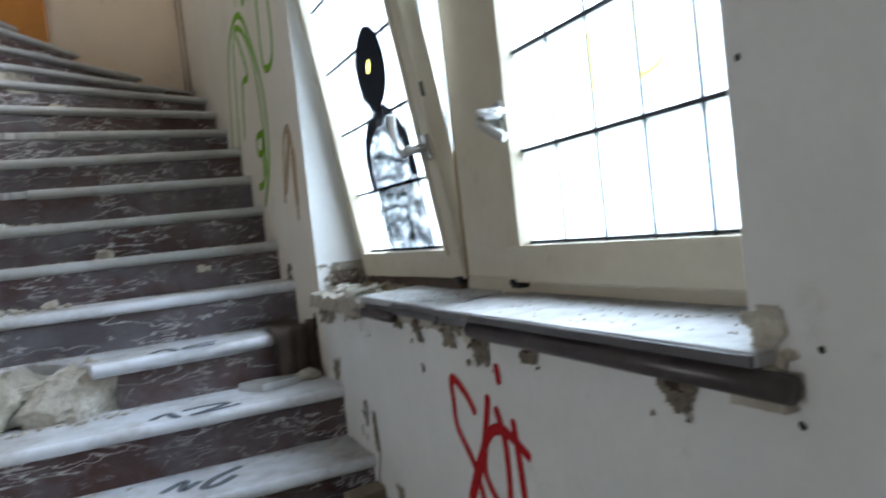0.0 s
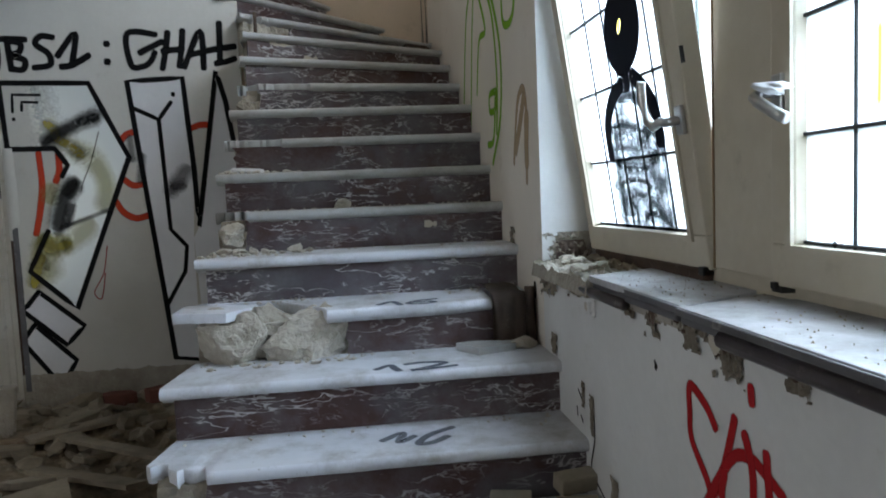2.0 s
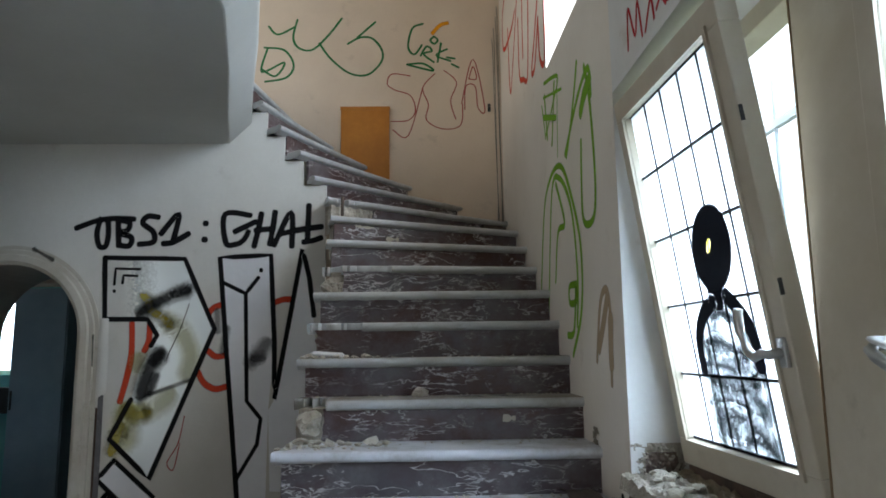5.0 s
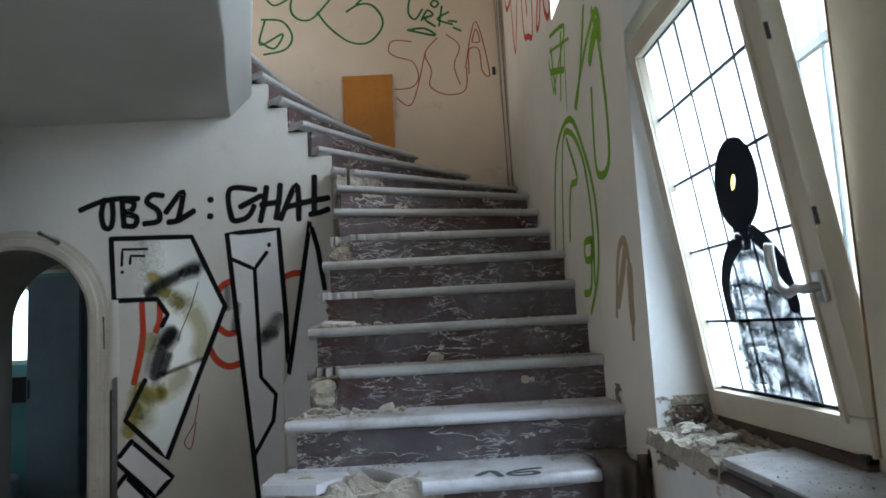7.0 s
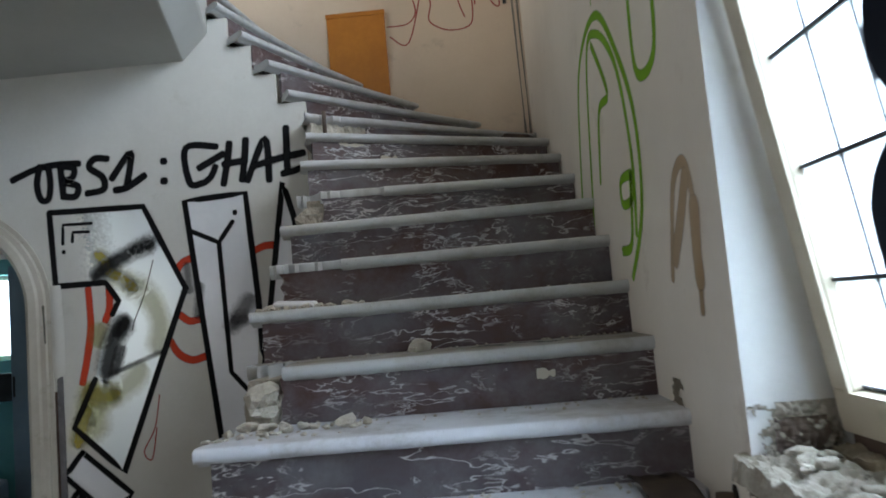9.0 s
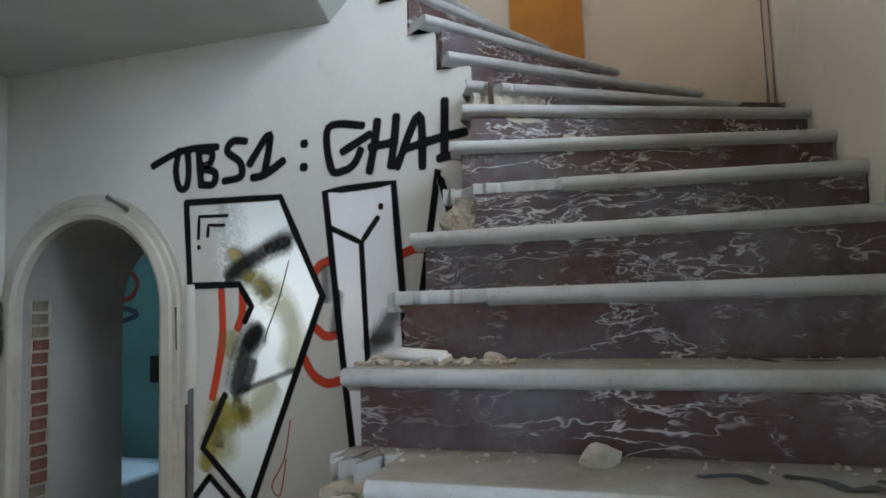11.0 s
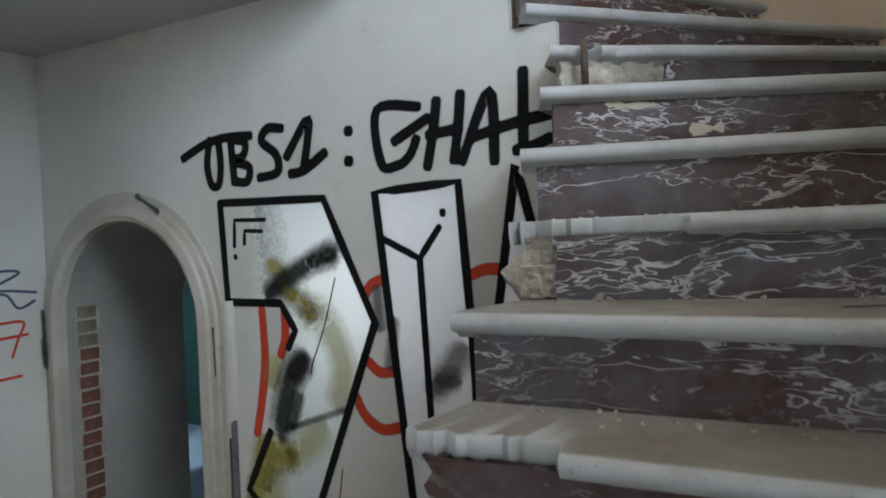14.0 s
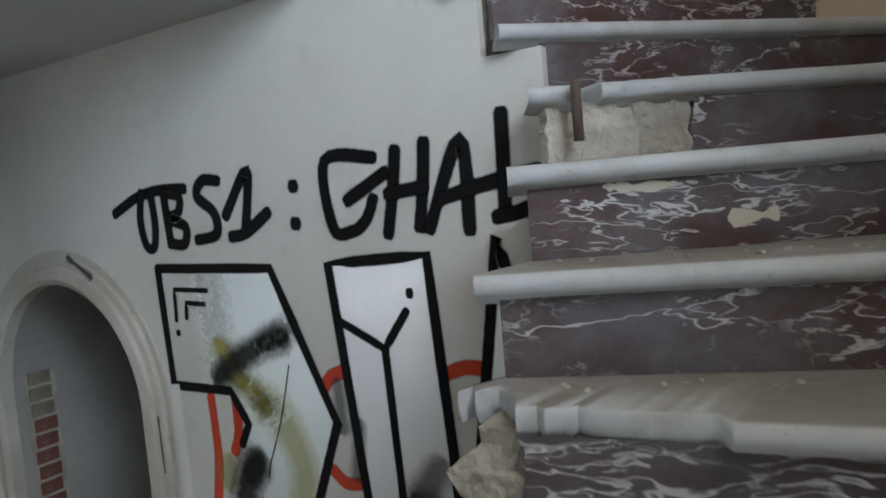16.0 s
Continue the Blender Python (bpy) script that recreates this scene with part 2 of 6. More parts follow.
def stained(name, colour):
    """Thin paint on glass that lets tinted light through."""
    m, n, l, p = material(name)
    at = n.new("ShaderNodeAttribute")
    at.attribute_name = "cover"
    tr = n.new("ShaderNodeBsdfTransparent")
    l.new(mixed(n, l, at.outputs["Fac"], (1.0, 1.0, 1.0), colour), tr.inputs[0])
    l.new(tr.outputs[0], n["Material Output"].inputs[0])
    return m


YELLOW_GLASS = stained("yellow_glass_spray", (1.0, 0.72, 0.004))
SMOKE_GLASS = stained("smoky_glass_film", (0.1, 0.105, 0.11))
TAN = spray("bare_plaster", (0.5, 0.36, 0.22), 0.7, 0.4)
BLUEGREY = spray("blue_marker", (0.08, 0.1, 0.16), 0.9)
MARKER = spray("faded_marker", (0.09, 0.1, 0.13), 0.7, 0.6)
CHALKY = spray("bare_chalk", (0.62, 0.56, 0.46), 0.9, 0.3, 0.95)
CRACK = spray("dark_crack", (0.03, 0.025, 0.02), 0.9, 0.3, 0.95)
SILVER_SPRAY = spray("silver_spray", (0.84, 0.91, 0.92), 1.0, 0.95, 0.36)
SILVER_SPRAY.node_tree.nodes["Principled BSDF"].inputs["Metallic"].default_value = 0.65
SILVER_DULL = surface("dull_silver_paint", (0.88, 0.89, 0.91), (0.76, 0.77, 0.8), 2.2, 0.38, 0.05, 30.0, None, 0.35)
PALE_BLUE = surface("pale_blue_cloth", (0.5, 0.6, 0.72), (0.4, 0.5, 0.62), 3.0, 0.9)
LEAF = surface("leaf_green", (0.1, 0.2, 0.05), (0.05, 0.11, 0.03), 5.0, 0.6)
BARK = surface("bark", (0.14, 0.1, 0.07), (0.07, 0.05, 0.04), 8.0, 0.9, 0.6)
GRASS = surface("grass_ground", (0.1, 0.16, 0.05), (0.16, 0.15, 0.08), 1.0, 0.95, 0.4)

# ---- building helpers ----


def mesh_of(name, bm, mat_):
    me = bpy.data.meshes.new(name)
    bm.normal_update()
    bm.to_mesh(me)
    bm.free()
    me.materials.append(mat_)
    return me


def part(name, bm, mat_, parent=None, label="", smooth=False):
    ob = new(name, mesh_of(name, bm, mat_))
    if smooth:
        for f in ob.data.polygons:
            f.use_smooth = True
    if parent:
        ob.parent = parent
    if label:
        tagged(ob, label)
    return ob


def thing(name, label, category, place=(0, 0, 0), group="", kind=""):
    ob = new(name)
    ob.empty_display_size = 0.1
    ob.matrix_world = Matrix.Translation(place)
    return tagged(ob, label, category, group, kind)


def box(bm, x0, y0, z0, x1, y1, z1, m=None):
    vs = [bm.verts.new((x, y, z)) for z in (z0, z1) for x, y in ((x0, y0), (x1, y0), (x1, y1), (x0, y1))]
    for f in ((3, 2, 1, 0), (4, 5, 6, 7), (0, 1, 5, 4), (1, 2, 6, 5), (2, 3, 7, 6), (3, 0, 4, 7)):
        bm.faces.new([vs[i] for i in f])
    if m is not None:
        for v in vs:
            v.co = m @ v.co
    return vs


def boxes(*dims, bevel=0.0, m=None):
    bm = bmesh.new()
    for d in dims:
        box(bm, *d, m=m)
    if bevel:
        bmesh.ops.bevel(bm, geom=list(bm.edges), offset=bevel, segments=2, profile=0.6, affect='EDGES')
    return bm


def prism(points, z0, z1):
    """A flat slab with the given outline."""
    bm = bmesh.new()
    lo = [bm.verts.new((x, y, z0)) for x, y in points]
    hi = [bm.verts.new((x, y, z1)) for x, y in points]
    bm.faces.new(list(reversed(lo)))
    bm.faces.new(hi)
    k = len(points)
    for i in range(k):
        bm.faces.new((lo[i], lo[(i + 1) % k], hi[(i + 1) % k], hi[i]))
    return bm


def rounded(points, radius, along, closed=False):
    """A bar of round section along a list of places."""
    bm = bmesh.new()
    rings = []
    pts = [Vector(p) for p in points]
    for i, p in enumerate(pts):
        d = (pts[min(i + 1, len(pts) - 1)] - pts[max(i - 1, 0)]).normalized()
        side = d.cross(Vector(along)).normalized()
        up = side.cross(d).normalized()
        rings.append([bm.verts.new(p + radius * (math.cos(a) * side + math.sin(a) * up)) for a in [k * math.tau / 10 for k in range(10)]])
    for a, b in zip(rings, rings[1:]):
        for k in range(10):
            bm.faces.new((a[k], a[(k + 1) % 10], b[(k + 1) % 10], b[k]))
    bm.faces.new(list(reversed(rings[0])))
    bm.faces.new(rings[-1])
    bmesh.ops.recalc_face_normals(bm, faces=bm.faces)
    return bm


def rock(size, seed, rough=0.35, sub=2):
    bm = bmesh.new()
    bmesh.ops.create_icosphere(bm, subdivisions=sub, radius=1.0)
    rnd = random.Random(seed)
    cuts = [(Vector((rnd.gauss(0, 1), rnd.gauss(0, 1), rnd.gauss(0, 1))).normalized(), rnd.uniform(0.5, 0.85)) for _ in range(13)]
    for v in bm.verts:
        n = noise.noise(v.co * 1.3 + Vector((seed * 7.1, seed * 3.3, 0))) + 0.5 * noise.noise(v.co * 3.1 + Vector((seed, 0, seed * 5.7)))
        v.co *= 1 + rough * n
        ragged = 1 + 0.1 * noise.noise(v.co * 7 + Vector((seed, 0, 0)))
        for d_, lim in cuts:
            over = v.co.dot(d_) - lim
            if over > 0:
                v.co -= d_ * over
        v.co = Vector((v.co.x * size[0], v.co.y * size[1], v.co.z * size[2])) * ragged
    return bm


# ---- structure ----
WALL_X, STAIR_L, RISE, WALL_Y, BACK_Y, SOFFIT_Z = 0.908, -0.35, 0.175, 5.205, 6.2, 3.06

floor = part("floor", boxes((-7.2, -3.2, -0.12, 1.6, 9.0, 0.0)), CONCRETE)
tagged(floor, "dusty grey concrete floor under the rubble", "floor", kind="structure")

# right wall with two window openings
WY0, WY1, WZ0, WZ1 = 0.98, 2.9, 1.16, 2.535
UY0, UY1, UZ0, UZ1 = 2.95, 4.13, 3.15, 4.7
TOP_Z = 5.8
T = 0.36
wall_right = part("wall_right", boxes(
    (WALL_X, -3.2, 0, WALL_X + T, WY0, TOP_Z), (WALL_X, WY1, 0, WALL_X + T, BACK_Y + 0.3, UZ0), (WALL_X, WY0, 0, WALL_X + T, WY1, WZ0),
    (WALL_X, WY0, WZ1, WALL_X + T, WY1, UZ0), (WALL_X, WY0, UZ0, WALL_X + T, UY0, TOP_Z), (WALL_X, UY1, UZ0, WALL_X + T, BACK_Y + 0.3, TOP_Z),
    (WALL_X, UY0, UZ1, WALL_X + T, UY1, TOP_Z)), PLASTER_CLEAN)
tagged(wall_right, "scuffed white plastered wall with graffiti beside the stairs", "wall", kind="structure")

# beyond the window the plaster's colour is warmed to imitate bounced light
wall_right.data.materials.append(BOUNCE_PLASTER)
for f_ in wall_right.data.polygons:
    if f_.center.y > WY1 + 0.02:
        f_.material_index = 1

wall_back = part("wall_back", boxes((-4.2, BACK_Y, 2.2, WALL_X, BACK_Y + 0.3, TOP_Z)), PEACH)
tagged(wall_back, "peach painted stairwell wall with green and red graffiti", "wall", kind="structure")
# Unseen left wall; its two openings are invented to let the fill lamps in.
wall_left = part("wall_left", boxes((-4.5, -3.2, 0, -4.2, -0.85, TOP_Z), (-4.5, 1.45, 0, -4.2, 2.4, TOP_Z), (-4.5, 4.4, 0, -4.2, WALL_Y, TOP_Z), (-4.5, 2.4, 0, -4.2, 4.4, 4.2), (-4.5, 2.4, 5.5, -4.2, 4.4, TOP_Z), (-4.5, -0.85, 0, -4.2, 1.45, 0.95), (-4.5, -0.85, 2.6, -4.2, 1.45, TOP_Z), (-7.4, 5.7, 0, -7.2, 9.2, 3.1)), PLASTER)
tagged(wall_left, "unseen plastered wall with two openings added for the fill lamps", "wall", kind="structure")
wall_rear = part("wall_rear", boxes((-4.5, -3.5, 0, WALL_X + T, -3.2, TOP_Z)), PLASTER)
tagged(wall_rear, "plain plastered wall closing the hall behind", "wall", kind="structure")
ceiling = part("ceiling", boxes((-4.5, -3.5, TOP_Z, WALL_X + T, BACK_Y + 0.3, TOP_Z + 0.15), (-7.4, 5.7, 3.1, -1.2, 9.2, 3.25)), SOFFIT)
tagged(ceiling, "plain painted stairwell ceiling", "ceiling", kind="structure")

# graffiti wall with its arched doorway, under the winding steps
AX, AR_IN, AR_OUT, ASPRING = -2.53, 0.478, 0.605, 1.75
DOOR_D = 0.745

# stepped top of the wall, under the noses of the winding steps: from, to, height
SPANDREL = [(AX + AR_IN, -0.97, 20 * RISE - 0.04), (-0.97, -0.855, 19 * RISE - 0.04), (-0.855, -0.73, 18 * RISE - 0.04), (-0.73, -0.60, 17 * RISE - 0.04), (-0.60, -0.44, 16 * RISE - 0.04)]


def arch_wall():
    bm = bmesh.new()
    x0, x1, zt = -4.2, -0.44, SOFFIT_Z + 0.02
    k = 24
    arc = [(AX + AR_IN * math.cos(a), ASPRING + AR_IN * math.sin(a)) for a in [math.pi * i / k for i in range(k + 1)]]  # right to left
    for y, flip in ((WALL_Y, False), (WALL_Y + DOOR_D, True)):
        def quad(a, b, c, d):
            vs = [bm.verts.new((p[0], y, p[1])) for p in (a, b, c, d)]
            bm.faces.new(vs if not flip else list(reversed(vs)))
        quad((x0, 0), (AX - AR_IN, 0), (AX - AR_IN, ASPRING), (x0, ASPRING))
        quad((AX + AR_IN, 0), (x1, 0), (x1, ASPRING), (AX + AR_IN, ASPRING))
        for xa, xb, zb in SPANDREL:
            if not flip:
                quad((xa, ASPRING), (xb, ASPRING), (xb, zb), (xa, zb))
        quad((x0, ASPRING), (AX - AR_IN, ASPRING), (AX - AR_IN, zt), (x0, zt))
        for p, q in zip(arc, arc[1:]):
            quad((q[0], q[1]), (p[0], p[1]), (p[0], zt), (q[0], zt))
    rim = [(AX + AR_IN, 0)] + arc + [(AX - AR_IN, 0)]
    for p, q in zip(rim, rim[1:]):
        vs = [bm.verts.new(c) for c in ((p[0], WALL_Y, p[1]), (q[0], WALL_Y, q[1]), (q[0], WALL_Y + DOOR_D, q[1]), (p[0], WALL_Y + DOOR_D, p[1]))]
        bm.faces.new(vs)
    for (xa, xb, zb), after in zip(SPANDREL, list(SPANDREL[1:]) + [(x1, x1, 0.0)]):
        for c in (((xa, WALL_Y, zb), (xb, WALL_Y, zb), (xb, WALL_Y + 0.03, zb), (xa, WALL_Y + 0.03, zb)), ((xb, WALL_Y, after[2]), (xb, WALL_Y + 0.03, after[2]), (xb, WALL_Y + 0.03, zb), (xb, WALL_Y, zb))):
            bm.faces.new([bm.verts.new(v) for v in c])
    bmesh.ops.remove_doubles(bm, verts=bm.verts, dist=0.0004)
    return bm


wall_graffiti = part("wall_graffiti", arch_wall(), PLASTER)
tagged(wall_graffiti, "off-white plastered wall with large black and silver graffiti", "wall", kind="structure")


def ring_trim():
    """Moulded arch casing: a stepped section swept round the opening."""
    bm = bmesh.new()
    path = [((1, 0), 0.0)] + [((math.cos(a), math.sin(a)), ASPRING) for a in [math.pi * i / 28 for i in range(29)]] + [((-1, 0), 0.0)]
    sec = [(AR_IN - 0.004, 0.02), (AR_IN - 0.004, -0.03), (AR_IN + 0.02, -0.045), (AR_IN + 0.06, -0.04), (AR_IN + 0.07, -0.028), (AR_OUT - 0.03, -0.024), (AR_OUT - 0.026, -0.009), (AR_OUT, -0.009), (AR_OUT, 0.01)]
    rows = [[bm.verts.new((AX + d[0] * r, WALL_Y + y, base + d[1] * r)) for r, y in sec] for d, base in path]
    for a, b in zip(rows, rows[1:]):
        for k in range(len(sec) - 1):
            bm.faces.new((a[k], b[k], b[k + 1], a[k + 1]))
    bmesh.ops.recalc_face_normals(bm, faces=bm.faces)
    return bm


# hall wall that runs forward from the arch
SIDE_X = -3.115
wall_hall = part("wall_hall", boxes((SIDE_X - 0.3, 3.3, 0, SIDE_X, WALL_Y - 0.002, SOFFIT_Z)), PLASTER)
tagged(wall_hall, "off-white plastered hall wall with thin marker scribbles", "wall", kind="structure")


casing = part("door_casing", ring_trim(), DOOR_PAINT, smooth=False)
tagged(casing, "cream painted round-arched door casing, chipped and smudged", "door frame", kind="structure")


def gallery():
    """Upper gallery: a flat soffit whose rounded edge runs aslant towards the stairs, and a solid parapet."""
    bm = bmesh.new()
    edge = [(-1.12, WALL_Y), (-0.95, 4.55), (-0.78, 3.95), (-0.62, 3.3), (-0.58, 2.6), (-0.58, -3.2)]
    prof = [(0.0, 0.0), (0.01, 0.003), (0.145, 0.135), (0.155, 0.15), (0.155, 0.8)]
    cols = [[bm.verts.new((x + dx, y, SOFFIT_Z + dz)) for dx, dz in prof] for x, y in edge]
    for a, b in zip(cols, cols[1:]):
        for k in range(len(prof) - 1):
            bm.faces.new((a[k], a[k + 1], b[k + 1], b[k]))
    far = [bm.verts.new((-4.2, y, SOFFIT_Z)) for x, y in edge]
    for i in range(len(edge) - 1):
        bm.faces.new((far[i], cols[i][0], cols[i + 1][0], far[i + 1]))
    top = [bm.verts.new((-4.2, y, SOFFIT_Z + 0.8)) for x, y in edge]
    for i in range(len(edge) - 1):
        bm.faces.new((cols[i][-1], top[i], top[i + 1], cols[i + 1][-1]))
    return bm


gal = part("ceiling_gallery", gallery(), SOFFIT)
tagged(gal, "dull white underside of an upper gallery with a rounded edge", "ceiling", kind="structure")

# ---- staircase ----
# nose line of each step: left end, right end
STAIR_L = -0.335
NOSES = {1: (1.64, 1.64), 2: (1.90, 1.90), 3: (2.17, 2.17), 4: (2.44, 2.44), 5: (2.70, 2.70), 6: (2.99, 2.99), 7: (3.27, 3.27), 8: (3.54, 3.54),
         9: (3.79, 3.79), 10: (4.02, 4.02), 11: (4.25, 4.25), 12: (4.46, 4.64), 13: (4.62, 5.0), 14: (4.78, 5.385)}
LINES = {k: (Vector((STAIR_L if k < 12 else -0.317, a)), Vector((WALL_X, b))) for k, (a, b) in NOSES.items()}
LINES[15] = (Vector((-0.37, 5.03)), Vector((WALL_X, 5.98)))
for k, (xa, xb) in {16: (-0.43, 0.56), 17: (-0.54, 0.14), 18: (-0.69, -0.22), 19: (-0.83, -0.52), 20: (-0.95, -0.8), 21: (-1.16, -1.12), 22: (-1.4, -1.4)}.items():
    LINES[k] = (Vector((xa, WALL_Y)), Vector((xb, BACK_Y)))
THICK, LAP, LIFT_Z = 0.04, 0.032, 0.015

staircase = thing("staircase", "broken marble staircase with white treads and dark red veined risers", "staircase", (0, 0, 0), kind="structure")

# broken front edges: step -> (from, to, depth), measured along the nose from its left end
CHIPS = {4: [(-0.1, 0.14, 0.045), (-0.1, 0.03, 0.11)], 6: [(1.075, 1.4, 0.3)], 8: [(-0.1, 0.13, 0.26)], 10: [(-0.1, 0.13, 0.05), (0.13, 0.235, 0.065)],
         12: [(-0.1, 0.07, 0.13), (0.07, 0.2, 0.04), (0.2, 0.36, 0.03)], 15: [(0.0, 0.09, 0.012), (0.09, 0.115, 0.1), (0.115, 0.27, 0.012)], 9: [(0.0, 0.05, 0.012)]}


def tread(k, reach_left=0.035):
    """A marble tread with a rounded nose, chipped where CHIPS says so."""
    a, b = LINES[k]
    d = (b - a).normalized()
    if d.x < 0:
        d = -d
    nrm = Vector((d.y, -d.x))
    a = a - d * reach_left
    length = (b - a).length
    na, nb = LINES.get(k + 1, (a - nrm * 0.3, b - nrm * 0.3))
    z1, z0 = k * RISE + LIFT_Z, k * RISE + LIFT_Z - THICK
    bm = bmesh.new()
    steps = 90
    r = THICK / 2
    sec = [(0.0, z1)] + [(r * math.sin(t) * 1.0, z1 - r + r * math.cos(t)) for t in [math.pi * i / 6 for i in range(1, 6)]] + [(0.0, z0), (-0.012, z0 - 0.004), (-0.02, z0 - 0.012), (-0.04, z0 - 0.014)]
    back_off = 0.055
    rows, backs = [], []
    for i in range(steps + 1):
        s = length * i / steps
        deep = 0.0
        for f, t, depth in CHIPS.get(k, ()):
            if f - 0.001 <= s - reach_left <= t:
                deep = max(deep, depth * max(0.2, 0.7 + 0.6 * noise.noise(Vector((s * 14, k, 0))) + 0.6 * noise.noise(Vector((s * 47, k, 3)))))
        if k == 6 and deep == 0.0:  # broken aslant, the loose slab pushed forward
            u = s - reach_left
            deep = min(0.29, (0.47 - u) * 1.25) if u < 0.47 else -0.035 * max(0.0, 1 - (u - 0.47) / 0.6)
        wear = 0.0025 * noise.noise(Vector((s * 9, k * 3.1, 1))) + 0.002 * noise.noise(Vector((s * 31, k * 3.1, 4)))
        q = a + d * s - nrm * deep
        flat = 0.25 if deep > 0.01 else 1.0
        rows.append([bm.verts.new((q.x + nrm.x * (off * flat - r + wear), q.y + nrm.y * (off * flat - r + wear), z)) for off, z in sec])
        f = i / steps
        p = na.lerp(nb, f) if k + 1 in LINES else a.lerp(b, f) - nrm * 0.3
        p = p - nrm * back_off
        backs.append(bm.verts.new((p.x, p.y, z1)))
    for i in range(steps):
        for j in range(len(sec) - 1):
            bm.faces.new((rows[i][j], rows[i][j + 1], rows[i + 1][j + 1], rows[i + 1][j]))
        bm.faces.new((rows[i][0], rows[i + 1][0], backs[i + 1], backs[i]))
    # rounded left end
    lo = bm.verts.new((backs[0].co.x, backs[0].co.y, z0))
    bm.faces.new(list(rows[0]) + [lo, backs[0]])
    if k == 15:
        c = [bm.verts.new((*p, z1)) for p in ((WALL_X, 5.96), (WALL_X, BACK_Y), (0.56, BACK_Y))]
        bm.faces.new(c)
    bmesh.ops.recalc_face_normals(bm, faces=bm.faces)
    return bm


for k in range(1, 23):
    t_ = part("tread", tread(k, 0.035 if k < 16 else 0.11), TREAD if k <= 7 else TREAD_DUSTY, staircase, "", True)
    m_ = t_.modifiers.new("edges", 'EDGE_SPLIT')
    m_.split_angle = radians(50)


def riser(k, start=0.0, jag=0.0):
    a, b = LINES[k]
    d = (b - a).normalized()
    nrm = Vector((d.y, -d.x))
    a2, b2 = a - nrm * LAP, b - nrm * LAP
    z0, z1 = (k - 1) * RISE, k * RISE + LIFT_Z - THICK + 0.004
    bm = bmesh.new()
    length = (b2 - a2).length
    zs = 6
    fronts, rears = [], []
    for i in range(zs + 1):
        z = z0 + (z1 - z0) * i / zs
        s = start + (jag * noise.noise(Vector((k * 2.7, i * 0.9, 3))) if start > 0 else 0)
        q = a2 + d * s
        fronts.append((bm.verts.new((q.x, q.y, z)), bm.verts.new((b2.x, b2.y, z))))
        rears.append((bm.verts.new((q.x - nrm.x * 0.022, q.y - nrm.y * 0.022, z)), bm.verts.new((b2.x - nrm.x * 0.022, b2.y - nrm.y * 0.022, z))))
    for i in range(zs):
        bm.faces.new((fronts[i][0], fronts[i][1], fronts[i + 1][1], fronts[i + 1][0]))
        bm.faces.new((rears[i][0], fronts[i][0], fronts[i + 1][0], rears[i + 1][0]))
        bm.faces.new((rears[i][1], rears[i][0], rears[i + 1][0], rears[i + 1][1]))
    bmesh.ops.recalc_face_normals(bm, faces=bm.faces)
    return bm


RISER_START = {4: 0.14, 6: 0.54, 8: 0.12, 10: 0.015, 12: 0.09, 15: 0.33}
for k in range(1, 23):
    part("riser", riser(k, RISER_START.get(k, 0.0), 0.02), RISER, staircase)


def core(k):
    """Rough mortar and rubble under a step."""
    a, b = LINES[k]
    d = (b - a).normalized()
    nrm = Vector((d.y, -d.x))
    z0, z1 = (k - 1) * RISE - 0.05, k * RISE + LIFT_Z - THICK + 0.002
    bm = bmesh.new()
    nx, nz = 44, 7
    grid = []
    deep_ = (LAP + 0.03)
    for j in range(nz + 1):
        row = []
        for i in range(nx + 1):
            s = 0.012 + (b - a).length * i / nx
            z = z0 + (z1 - z0) * j / nz
            w = 0.03 * noise.noise(Vector((s * 12, z * 14, k))) + 0.012 * noise.noise(Vector((s * 40, z * 40, k)))
            q = a + d * s - nrm * (deep_ + w)
            row.append(bm.verts.new((q.x, q.y, z)))
        grid.append(row)
    for j in range(nz):
        for i in range(nx):
            bm.faces.new((grid[j][i], grid[j][i + 1], grid[j + 1][i + 1], grid[j + 1][i]))
    # side and top faces
    na, nb = LINES.get(k + 1, (a - nrm * 0.3, b - nrm * 0.3))
    e = na + (nb - na).normalized() * 0.012 - nrm * 0.1
    side = [bm.verts.new((e.x, e.y, z)) for z in (z0, z1)]
    bm.faces.new([side[0]] + [grid[j][0] for j in range(nz + 1)] + [side[1]])
    far = nb - nrm * 0.1
    tops = bm.verts.new((far.x, far.y, z1))
    bm.faces.new([grid[nz][i] for i in range(nx + 1)] + [tops, side[1]])
    bmesh.ops.recalc_face_normals(bm, faces=bm.faces)
    return bm


for k in range(1, 23):
    part("step_core", core(k), MORTAR, staircase, "crumbling mortar bed")
part("stair_side", boxes((STAIR_L + 0.03, 1.8, 0, STAIR_L + 0.1, 2.9, 0.15), (STAIR_L + 0.03, 3.1, 0, STAIR_L + 0.1, 5.2, 0.85)), MORTAR, staircase)
part("landing", boxes((-4.2, WALL_Y + 0.12, 3.7, -1.4, BACK_Y, 3.84)), TREAD_DUSTY, staircase)


